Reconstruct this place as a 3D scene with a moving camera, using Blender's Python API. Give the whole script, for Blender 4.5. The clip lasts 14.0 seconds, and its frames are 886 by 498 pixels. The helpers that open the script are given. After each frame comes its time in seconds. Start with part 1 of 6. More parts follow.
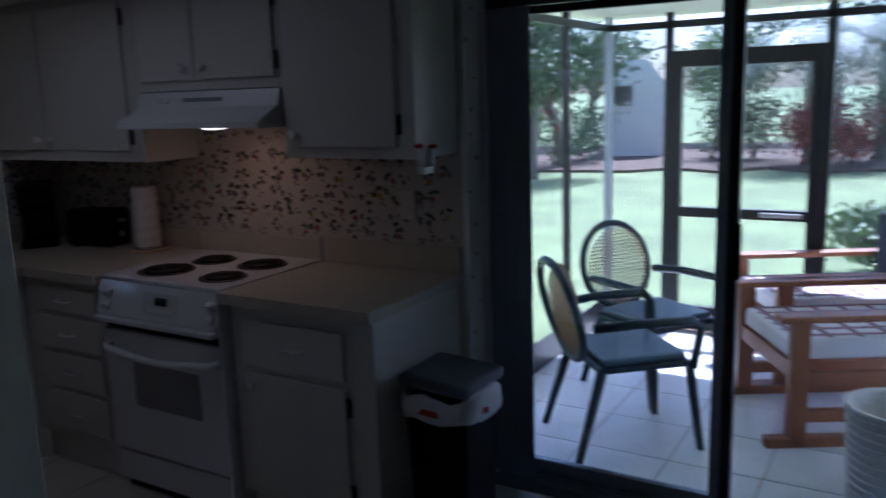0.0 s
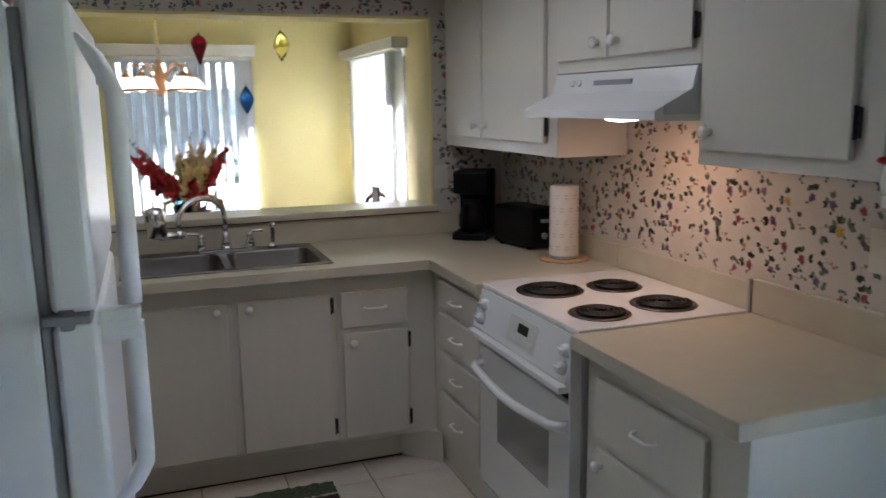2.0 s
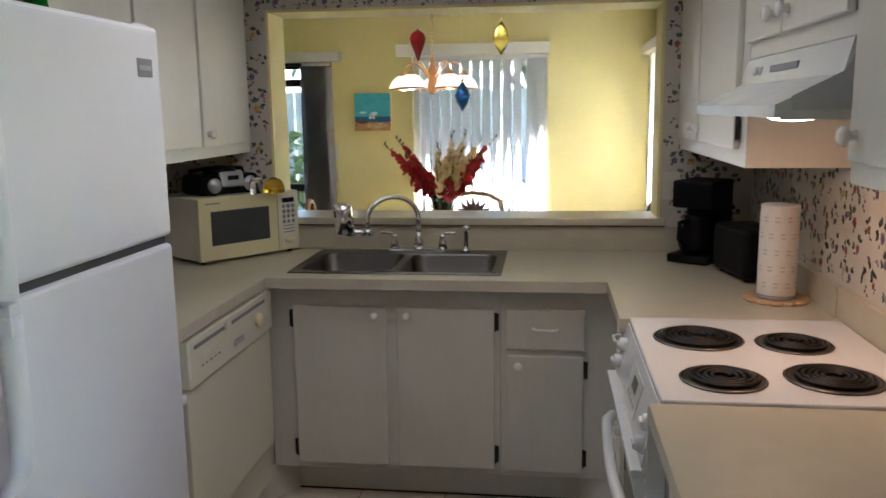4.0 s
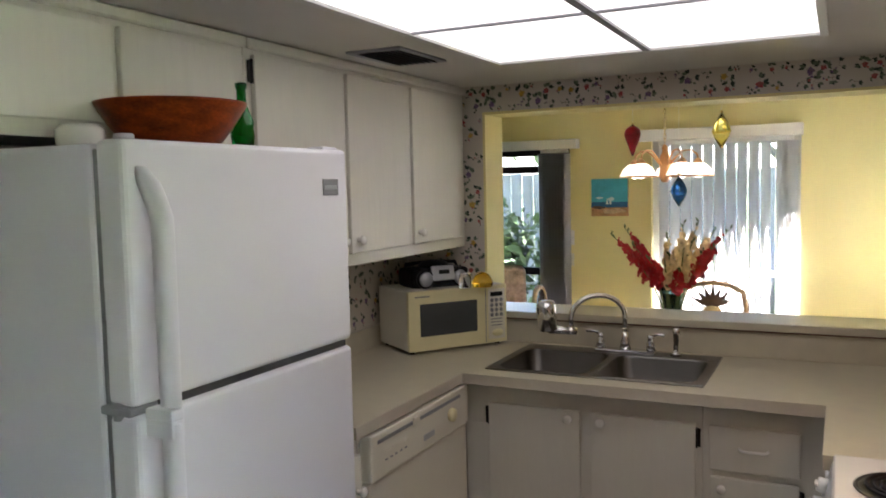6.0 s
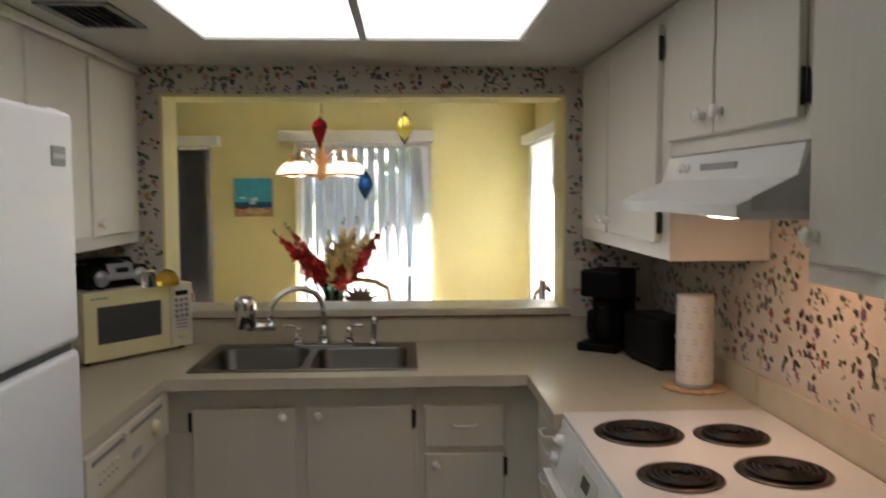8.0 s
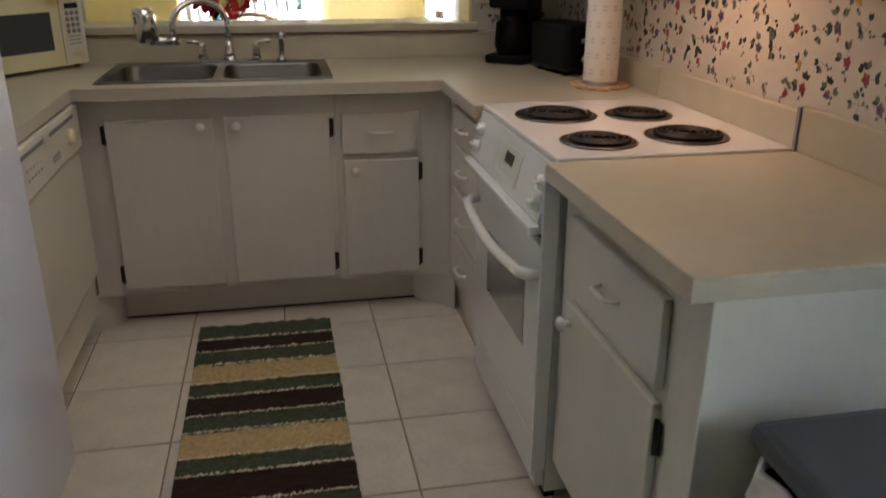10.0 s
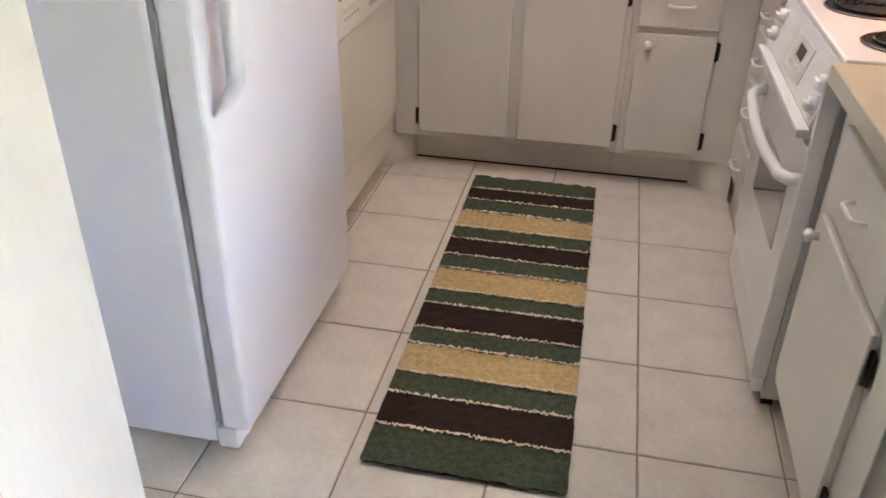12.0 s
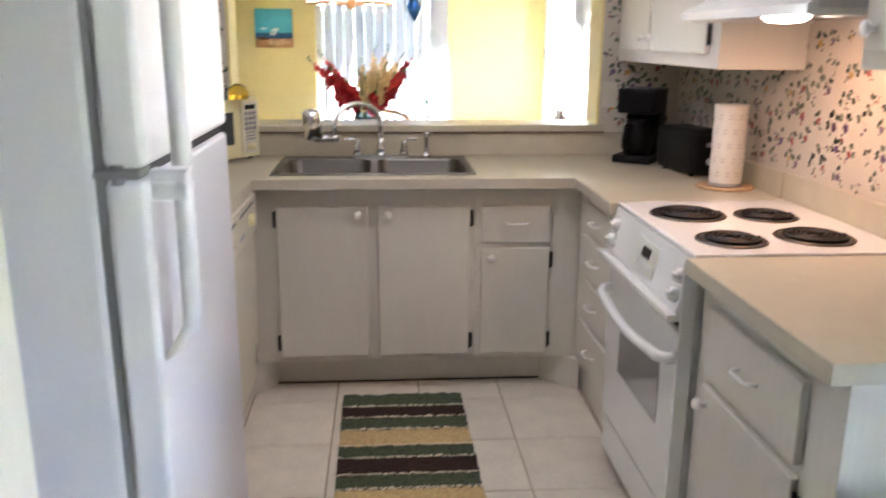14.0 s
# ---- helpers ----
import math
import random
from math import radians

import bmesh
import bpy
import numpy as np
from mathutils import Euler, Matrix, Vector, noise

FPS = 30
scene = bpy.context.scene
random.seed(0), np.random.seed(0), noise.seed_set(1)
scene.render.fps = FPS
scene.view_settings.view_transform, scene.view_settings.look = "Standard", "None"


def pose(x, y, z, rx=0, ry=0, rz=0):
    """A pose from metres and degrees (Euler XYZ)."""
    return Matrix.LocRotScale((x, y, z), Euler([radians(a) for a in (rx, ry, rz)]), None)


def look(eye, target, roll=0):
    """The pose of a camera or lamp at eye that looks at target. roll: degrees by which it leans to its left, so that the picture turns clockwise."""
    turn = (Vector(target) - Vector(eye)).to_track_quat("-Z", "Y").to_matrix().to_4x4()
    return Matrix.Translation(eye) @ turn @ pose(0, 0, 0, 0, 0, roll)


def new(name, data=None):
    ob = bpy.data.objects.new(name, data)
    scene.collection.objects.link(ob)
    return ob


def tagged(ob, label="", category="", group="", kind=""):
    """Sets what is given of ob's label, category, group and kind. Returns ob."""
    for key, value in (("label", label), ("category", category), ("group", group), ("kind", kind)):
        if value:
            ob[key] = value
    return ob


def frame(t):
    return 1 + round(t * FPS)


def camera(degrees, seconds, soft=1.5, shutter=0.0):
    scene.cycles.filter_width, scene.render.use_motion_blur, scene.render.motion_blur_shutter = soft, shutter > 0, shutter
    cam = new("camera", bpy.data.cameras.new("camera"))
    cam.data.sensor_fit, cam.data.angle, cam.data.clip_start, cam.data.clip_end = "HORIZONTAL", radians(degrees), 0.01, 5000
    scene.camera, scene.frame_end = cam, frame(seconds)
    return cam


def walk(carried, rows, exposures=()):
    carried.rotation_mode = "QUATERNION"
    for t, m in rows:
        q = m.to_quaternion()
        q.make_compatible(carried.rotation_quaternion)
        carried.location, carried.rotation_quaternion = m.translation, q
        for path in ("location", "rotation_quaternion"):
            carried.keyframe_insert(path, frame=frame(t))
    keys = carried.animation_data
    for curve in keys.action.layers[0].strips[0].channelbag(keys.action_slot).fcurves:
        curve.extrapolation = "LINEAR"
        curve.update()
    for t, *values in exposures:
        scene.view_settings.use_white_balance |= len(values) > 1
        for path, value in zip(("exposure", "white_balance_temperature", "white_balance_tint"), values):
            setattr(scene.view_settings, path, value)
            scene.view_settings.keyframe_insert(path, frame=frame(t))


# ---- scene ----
cam = camera(57.5, 14.0, shutter=0.5)
PATH = [
    (0, (-2.678, -4.089, 1.617), (-0.995, -3.075, 1.242), -1.9),
    (0.5, (-2.476, -4.099, 1.628), (-1.019, -2.779, 1.257), -1.6),
    (1, (-2.258, -4.051, 1.597), (-1.061, -2.49, 1.234), -1.4),
    (1.5, (-1.987, -3.913, 1.593), (-1.054, -2.181, 1.23), -1.2),
    (2, (-1.718, -3.805, 1.575), (-1.042, -1.957, 1.218), -0.9),
    (2.5, (-1.42, -3.763, 1.571), (-1.019, -1.836, 1.216), -1.1),
    (3, (-1.199, -3.673, 1.529), (-1.065, -1.709, 1.176), -0.9),
    (5.5, (-0.607, -3.466, 1.62), (-1.335, -1.62, 1.375), -1.3),
    (6, (-0.606, -3.45, 1.646), (-1.487, -1.662, 1.492), -1.3),
    (6.5, (-0.636, -3.436, 1.645), (-1.54, -1.656, 1.526), -1.4),
    (7, (-0.72, -3.434, 1.645), (-1.347, -1.539, 1.528), -0.6),
    (7.5, (-0.87, -3.443, 1.622), (-1.126, -1.463, 1.505), -0.4),
    (8, (-1.061, -3.458, 1.572), (-0.97, -1.466, 1.43), -0.2),
    (8.5, (-1.189, -3.494, 1.48), (-0.867, -1.54, 1.202), -0.2),
    (9, (-1.254, -3.518, 1.437), (-0.815, -1.617, 0.997), -0.0),
    (11.5, (-1.101, -3.638, 1.344), (-1.228, -1.891, 0.38), 0.7),
    (12, (-1.089, -3.652, 1.427), (-1.437, -1.96, 0.419), 0.9),
    (12.5, (-1.184, -3.653, 1.383), (-1.567, -1.929, 0.445), 0.8),
    (13, (-1.239, -3.76, 1.429), (-1.654, -1.964, 0.653), 0.1),
    (13.5, (-1.355, -3.839, 1.41), (-1.468, -1.934, 0.81), 0.7),
    (14, (-1.395, -3.793, 1.46), (-1.25, -1.863, 0.956), 0.4),
]
EXPOSURES = [
    (0.0, 1.65, 4850, 26), (0.5, 1.55, 4850, 26), (0.9, 2.55, 4950, 24), (1.5, 4.3, 5250, 20), (2.0, 4.48, 5480, 18), (3.0, 4.68, 5650, 15),
    (6.5, 4.66, 6150, 19), (8.0, 4.45, 6250, 16), (9.0, 4.1, 6300, 16), (9.2, 4.1, 6300, 16), (11.4, 5.85, 6400, 25), (12.5, 5.75, 6250, 26), (14.0, 5.7, 5950, 22),
]
walk(cam, [(t, look(eye, target, roll)) for t, eye, target, roll in PATH], EXPOSURES)

# ---- world, sun, large lights ----
world = bpy.data.worlds.new("world")
scene.world = world
world.use_nodes = True
_wn = world.node_tree.nodes
_sky = _wn.new("ShaderNodeTexSky")
_sky.sky_type, _sky.sun_disc = "NISHITA", False
_sky.sun_elevation, _sky.sun_rotation = radians(60), radians(94)
_sky.dust_density = 2.0
_wn["Background"].inputs["Strength"].default_value = 0.115
world.node_tree.links.new(_sky.outputs[0], _wn["Background"].inputs["Color"])
_sun = new("sun", bpy.data.lights.new("sun", "SUN"))
_sun.data.energy, _sun.data.angle, _sun.data.color = 5.0, radians(0.6), (1.0, 0.95, 0.87)
_sd = Vector((math.sin(radians(94)) * math.cos(radians(60)), math.cos(radians(94)) * math.cos(radians(60)), math.sin(radians(60))))
_sun.matrix_world = look(_sd * 10, (0, 0, 0))

# ---- materials ----
def mat(name, color, rough=0.5, metal=0.0, vary=0.06, scale=6.0, bump=0.0, bscale=120.0, coat=0.0, stretch=(1, 1, 1), emit=0.0, trans=0.0, rand=0.0, spec=0.5):
    """A surface with broad stains, fine grain and relief."""
    m = bpy.data.materials.new(name)
    m.use_nodes = True
    n, l = m.node_tree.nodes, m.node_tree.links
    p = n["Principled BSDF"]
    p.inputs["Roughness"].default_value, p.inputs["Metallic"].default_value = rough, metal
    p.inputs["Coat Weight"].default_value, p.inputs["Transmission Weight"].default_value = coat, trans
    p.inputs["Specular IOR Level"].default_value = spec
    tc, mp = n.new("ShaderNodeTexCoord"), n.new("ShaderNodeMapping")
    mp.inputs["Scale"].default_value = stretch
    l.new(tc.outputs["Object"], mp.inputs[0])
    a, b = n.new("ShaderNodeTexNoise"), n.new("ShaderNodeTexNoise")
    a.inputs["Scale"].default_value, b.inputs["Scale"].default_value = scale, bscale
    a.inputs["Detail"].default_value = 5
    l.new(mp.outputs[0], a.inputs["Vector"]), l.new(mp.outputs[0], b.inputs["Vector"])
    mix = n.new("ShaderNodeMath")
    mix.operation = "MULTIPLY_ADD"
    l.new(b.outputs[0], mix.inputs[0]), l.new(a.outputs[0], mix.inputs[2])
    mix.inputs[1].default_value = 0.5
    ramp = n.new("ShaderNodeMapRange")
    ramp.inputs[1].default_value, ramp.inputs[2].default_value = 0.45, 1.05
    ramp.inputs[3].default_value, ramp.inputs[4].default_value = 1 - vary, 1 + vary
    l.new(mix.outputs[0], ramp.inputs[0])
    hs = n.new("ShaderNodeHueSaturation")
    hs.inputs["Color"].default_value = (*color, 1)
    l.new(ramp.outputs[0], hs.inputs["Value"])
    if rand:
        oi, r2, mu = n.new("ShaderNodeObjectInfo"), n.new("ShaderNodeMapRange"), n.new("ShaderNodeMath")
        r2.inputs[3].default_value, r2.inputs[4].default_value = 1 - rand, 1 + rand
        mu.operation = "MULTIPLY"
        l.new(oi.outputs["Random"], r2.inputs[0]), l.new(r2.outputs[0], mu.inputs[0]), l.new(ramp.outputs[0], mu.inputs[1]), l.new(mu.outputs[0], hs.inputs["Value"])
    l.new(hs.outputs[0], p.inputs["Base Color"])
    rr = n.new("ShaderNodeMapRange")
    rr.inputs[3].default_value, rr.inputs[4].default_value = max(0.02, rough - 0.07), min(1, rough + 0.07)
    l.new(a.outputs[0], rr.inputs[0]), l.new(rr.outputs[0], p.inputs["Roughness"])
    if bump:
        bp = n.new("ShaderNodeBump")
        bp.inputs["Strength"].default_value, bp.inputs["Distance"].default_value = bump, 0.004
        l.new(b.outputs[0], bp.inputs["Height"]), l.new(bp.outputs[0], p.inputs["Normal"])
    if emit:
        p.inputs["Emission Color"].default_value, p.inputs["Emission Strength"].default_value = (*color, 1), emit
    return m


def glass(name, color=(1, 1, 1), rough=0.0, ior=1.45):
    m = bpy.data.materials.new(name)
    m.use_nodes = True
    p = m.node_tree.nodes["Principled BSDF"]
    p.inputs["Base Color"].default_value, p.inputs["Roughness"].default_value = (*color, 1), rough
    p.inputs["Transmission Weight"].default_value, p.inputs["IOR"].default_value = 1.0, ior
    return m


def pane_material(name, haze=0.0, tint=(0.95, 0.98, 1.0), gloss=True):
    """Thin flat glass or insect screen: clear with a weak reflection and some haze."""
    m = bpy.data.materials.new(name)
    m.use_nodes = True
    n, l = m.node_tree.nodes, m.node_tree.links
    n.remove(n["Principled BSDF"])
    tr, gl, df, fr, m1, m2 = (n.new("ShaderNode" + k) for k in ("BsdfTransparent", "BsdfGlossy", "BsdfDiffuse", "Fresnel", "MixShader", "MixShader"))
    tr.inputs[0].default_value = (*tint, 1)
    gl.inputs["Roughness"].default_value = 0.02
    df.inputs[0].default_value = (0.25, 0.26, 0.27, 1)
    l.new(fr.outputs[0], m1.inputs[0]), l.new(tr.outputs[0], m1.inputs[1]), l.new(gl.outputs[0], m1.inputs[2])
    m2.inputs[0].default_value = haze
    l.new((m1 if gloss else tr).outputs[0], m2.inputs[1]), l.new(df.outputs[0], m2.inputs[2])
    l.new(m2.outputs[0], n["Material Output"].inputs[0])
    return m


PAPER = mat("cream_wallpaper", (0.60, 0.545, 0.47), 0.62, vary=0.04, scale=2.5, bump=0.08, bscale=300)
INK = [mat("print_dark_leaf", (0.04, 0.06, 0.05), 0.6, vary=0.3, scale=60), mat("print_grey_leaf", (0.14, 0.175, 0.125), 0.6, vary=0.3, scale=60),
       mat("print_red_bloom", (0.40, 0.075, 0.085), 0.6, vary=0.3, scale=60), mat("print_mustard_bloom", (0.58, 0.36, 0.07), 0.6, vary=0.3, scale=60),
       mat("print_mauve_bloom", (0.17, 0.10, 0.22), 0.6, vary=0.3, scale=60), mat("print_stem", (0.27, 0.22, 0.15), 0.6)]
PAINT = mat("cabinet_paint", (0.66, 0.63, 0.56), 0.42, vary=0.05, scale=3, bump=0.15, bscale=60, stretch=(1, 1, 0.12))
TRIMWHITE = mat("trim_paint", (0.76, 0.74, 0.68), 0.45, bump=0.08)
CEIL = mat("ceiling_paint", (0.56, 0.54, 0.50), 0.85, vary=0.05, scale=2, bump=0.5, bscale=180)
YELLOW = mat("yellow_wall_paint", (0.80, 0.70, 0.33), 0.7, vary=0.05, scale=2, bump=0.25, bscale=160)
# darkened so that the unseen hall walls bounce less fill light
PLASTER = mat("plain_wall_paint", (0.42, 0.40, 0.36), 0.75, vary=0.05, scale=2, bump=0.25, bscale=160)
COUNTER = mat("beige_laminate", (0.53, 0.48, 0.36), 0.33, vary=0.07, scale=14, bscale=400)
LAMEDGE = mat("laminate_edge", (0.52, 0.47, 0.38), 0.4, vary=0.06, scale=14)
TILE = mat("floor_tile", (0.66, 0.60, 0.51), 0.3, vary=0.12, scale=9, bscale=70, bump=0.06, rand=0.05)
GROUT = mat("grout", (0.30, 0.22, 0.15), 0.9, bump=0.4)
PATIOTILE = mat("patio_tile", (0.70, 0.69, 0.68), 0.35, vary=0.1, scale=8, rand=0.05)
APPLIANCE = mat("white_enamel", (0.78, 0.78, 0.77), 0.22, vary=0.015, bump=0.0, coat=0.3)
FRIDGEWHITE = mat("fridge_enamel", (0.71, 0.695, 0.74), 0.3, vary=0.015, scale=2, bump=0.22, bscale=420)
GASKET = mat("grey_gasket", (0.28, 0.28, 0.30), 0.6)
# near-black: paints the shade in door gaps, also colours the vent slats
SHADOWGAP = mat("gap_shade_and_vent_dark", (0.05, 0.05, 0.055), 0.7)
ALMOND = mat("almond_plastic", (0.70, 0.66, 0.55), 0.35, vary=0.03)
CREAMYELLOW = mat("aged_cream_plastic", (0.75, 0.68, 0.40), 0.35, vary=0.05)
BLACK = mat("black_plastic", (0.006, 0.006, 0.007), 0.45, spec=0.12)
BLACKROUGH = mat("black_iron", (0.008, 0.007, 0.007), 0.5, bump=0.2, spec=0.4)
# grey base paints in the room's reflection on darker oven glass
OVENGLASS = mat("reflection_grey_oven_glass", (0.34, 0.34, 0.345), 0.08, vary=0.05, coat=1.0, spec=0.8)
MICROGLASS = mat("microwave_window", (0.07, 0.075, 0.075), 0.12)
STEEL = mat("brushed_steel", (0.17, 0.16, 0.145), 0.34, metal=1.0, vary=0.1, scale=8, bscale=500, bump=0.05, stretch=(0.05, 1, 1))
CHROME = mat("chrome", (0.75, 0.75, 0.76), 0.08, metal=1.0, vary=0.02)
BRASS = mat("polished_brass", (0.75, 0.6, 0.33), 0.2, metal=1.0, vary=0.05)
CERAMIC = mat("white_ceramic", (0.82, 0.80, 0.75), 0.15, coat=0.5, vary=0.02)
HANDLEWHITE = mat("white_pull_paint", (0.84, 0.83, 0.80), 0.3, vary=0.02)
WOODBOWL = mat("red_brown_bowl_wood", (0.20, 0.034, 0.004), 0.3, vary=0.7, scale=14, stretch=(1, 1, 2.5), spec=0.12)
OAK = mat("orange_oak", (0.26, 0.09, 0.03), 0.45, vary=0.3, scale=10, stretch=(1, 1, 0.2))
RATTAN = mat("rattan_cane", (0.55, 0.36, 0.19), 0.5, vary=0.2, scale=30, bump=0.3)
DARKWOOD = mat("dark_brown_wood", (0.11, 0.06, 0.035), 0.45, vary=0.25, scale=12)
GREENGLASS = glass("green_bottle_glass", (0.02, 0.42, 0.08), 0.05)
REDGLASS = glass("red_blown_glass", (0.24, 0.003, 0.008), 0.04)
YELLOWGLASS = glass("yellow_blown_glass", (1.0, 0.88, 0.22), 0.04)
BLUEGLASS = glass("blue_blown_glass", (0.015, 0.10, 0.34), 0.04)
AMBERGLASS = glass("amber_glass", (0.95, 0.62, 0.05), 0.05)
VASEGLASS = glass("smoky_blue_glass", (0.45, 0.6, 0.65), 0.05)
CLEARGLASS = glass("clear_glass")
PANE = pane_material("window_pane", 0.0)
SCREEN = pane_material("insect_screen", 0.10, (0.88, 0.90, 0.90), False)
DARKALU = mat("dark_bronze_aluminium", (0.018, 0.018, 0.02), 0.4, metal=0.3)
GREYALU = mat("grey_aluminium", (0.30, 0.33, 0.38), 0.45, metal=0.4)
WHITEVINYL = mat("white_vinyl", (0.80, 0.79, 0.76), 0.4, vary=0.02)
DARKBLIND = mat("slate_blue_blind", (0.30, 0.33, 0.40), 0.6, vary=0.1)
GREYBLIND = mat("grey_blind_vinyl", (0.52, 0.50, 0.49), 0.55)
LENS = mat("lit_ceiling_diffuser", (1.0, 0.96, 0.88), 0.5, vary=0.03, scale=3, bump=0.4, bscale=220, emit=0.068)
HOODLENS = mat("lit_hood_lens", (1.0, 0.82, 0.58), 0.4, vary=0.02, emit=0.45)
BULBLENS = mat("lit_frosted_shade", (1.0, 0.80, 0.55), 0.4, vary=0.05, emit=0.10)
TOWEL = mat("paper_towel", (0.80, 0.76, 0.70), 0.9, vary=0.05, scale=40, bump=0.5, bscale=260)
TOWELPRINT = mat("paper_towel_print", (0.62, 0.58, 0.56), 0.9)
MATGREEN = mat("rug_green", (0.055, 0.075, 0.042), 0.95, vary=0.55, scale=60, bump=1.0, bscale=240)
MATBROWN = mat("rug_brown", (0.022, 0.009, 0.005), 0.95, vary=0.5, scale=60, bump=1.0, bscale=240)
MATTAN = mat("rug_tan", (0.50, 0.37, 0.17), 0.95, vary=0.3, scale=60, bump=1.0, bscale=240)
MATCREAM = mat("rug_cream", (0.68, 0.60, 0.45), 0.95, vary=0.3, scale=80, bump=1.0, bscale=240)
LEAFGREEN = mat("leaf_green", (0.075, 0.12, 0.05), 0.5, vary=0.5, scale=3, trans=0.0)
LEAFLIGHT = mat("leaf_light_green", (0.16, 0.23, 0.10), 0.5, vary=0.5, scale=3)
PALMGREEN = mat("palm_green", (0.16, 0.21, 0.15), 0.45, vary=0.4, scale=3)
CROTON = mat("croton_red_leaf", (0.22, 0.035, 0.03), 0.5, vary=0.5, scale=4)
BARK = mat("grey_bark", (0.20, 0.17, 0.14), 0.9, vary=0.4, scale=8, bump=0.8, bscale=30)
GRASS = mat("lawn_grass", (0.20, 0.24, 0.10), 0.9, vary=0.45, scale=1.2, bump=0.8, bscale=90)
MULCH = mat("bark_mulch", (0.13, 0.085, 0.06), 0.95, vary=0.5, scale=20, bump=1.0)
STUCCO = mat("white_stucco", (0.78, 0.77, 0.74), 0.9, vary=0.04, bump=0.4)
ROOF = mat("grey_shingle", (0.25, 0.23, 0.21), 0.9, vary=0.3, scale=12)
FENCEWOOD = mat("weathered_fence_board", (0.27, 0.27, 0.30), 0.85, vary=0.25, scale=10, stretch=(1, 1, 0.1))
PETALRED = mat("red_petal", (0.48, 0.015, 0.02), 0.55, vary=0.3, scale=20)
PETALCREAM = mat("cream_petal", (0.85, 0.66, 0.36), 0.55, vary=0.2, scale=20)
STEMGREEN = mat("flower_stem", (0.12, 0.16, 0.05), 0.6, vary=0.3)
CHAIRGREEN = mat("dark_green_resin", (0.005, 0.02, 0.024), 0.35)
CANE = mat("woven_cane", (0.42, 0.27, 0.15), 0.6, vary=0.35, scale=60, bump=0.6)
GINGHAM = mat("pale_cushion_cloth", (0.72, 0.68, 0.70), 0.9, bump=0.4)
CHECK = mat("purple_check_cloth", (0.26, 0.15, 0.20), 0.9, bump=0.4)
DARKCLOTH = mat("dark_blue_cloth", (0.02, 0.022, 0.04), 0.9)
WICKER = mat("white_wicker", (0.62, 0.58, 0.52), 0.6, vary=0.25, scale=60, bump=0.8, bscale=150)
BAG = mat("white_bin_bag", (0.75, 0.73, 0.74), 0.4, bump=0.6, bscale=30)
REDPLASTIC = mat("red_plastic", (0.45, 0.02, 0.025), 0.4)
BINLID = mat("slate_grey_plastic", (0.09, 0.10, 0.12), 0.5, bump=0.1)
PICSKY = mat("painted_sky", (0.08, 0.45, 0.60), 0.7, vary=0.2, scale=12)
PICSEA = mat("painted_sea", (0.03, 0.13, 0.30), 0.7, vary=0.3, scale=20)
PICCLOUD = mat("painted_cloud", (0.62, 0.72, 0.74), 0.7, vary=0.2, scale=20)
PICSAND = mat("painted_sand", (0.48, 0.25, 0.12), 0.7, vary=0.4, scale=25)
WHITEPRINT = mat("white_print", (0.8, 0.8, 0.78), 0.6)
GREYPRINT = mat("grey_print", (0.22, 0.22, 0.23), 0.5)
SILVER = mat("silver_plastic", (0.45, 0.46, 0.48), 0.35, metal=0.6)
DISPLAY = mat("dark_display", (0.02, 0.022, 0.02), 0.15)
PANELGREY = mat("control_panel_grey", (0.60, 0.60, 0.54), 0.35)

# ---- building helpers ----
BASE = {}


def box(lo, hi, bev=0.0, seg=1):
    bm = bmesh.new()
    lo, hi = Vector(lo), Vector(hi)
    lo, hi = Vector(map(min, lo, hi)), Vector(map(max, lo, hi))
    bmesh.ops.create_cube(bm, size=1.0, matrix=Matrix.Translation((lo + hi) / 2) @ Matrix.Diagonal((*(hi - lo), 1)))
    bev = min(bev, min(hi - lo) * 0.45)
    if bev > 0:
        bmesh.ops.bevel(bm, geom=bm.edges[:], offset=bev, segments=seg, affect="EDGES", profile=0.6)
    return bm


def lathe(profile, c=(0, 0, 0), axis=(0, 0, 1), seg=24, smooth=True):
    """A solid of revolution: rows of (radius, height) along axis from c."""
    bm = bmesh.new()
    q = Vector((0, 0, 1)).rotation_difference(Vector(axis).normalized()).to_matrix()
    rings = []
    for r, h in profile:
        if r < 1e-5:
            rings.append([bm.verts.new(Vector(c) + q @ Vector((0, 0, h)))])
        else:
            rings.append([bm.verts.new(Vector(c) + q @ Vector((r * math.cos(k * math.tau / seg), r * math.sin(k * math.tau / seg), h))) for k in range(seg)])
    for a, b in zip(rings, rings[1:]):
        for k in range(seg):
            j = (k + 1) % seg
            if len(a) == 1 and len(b) > 1:
                f = bm.faces.new((a[0], b[j], b[k]))
            elif len(b) == 1 and len(a) > 1:
                f = bm.faces.new((a[k], a[j], b[0]))
            elif len(a) > 1:
                f = bm.faces.new((a[k], a[j], b[j], b[k]))
            else:
                continue
            f.smooth = smooth
    for ring in (rings[0], rings[-1]):
        if len(ring) > 2:
            bm.faces.new(ring)
    bmesh.ops.recalc_face_normals(bm, faces=bm.faces[:])
    return bm


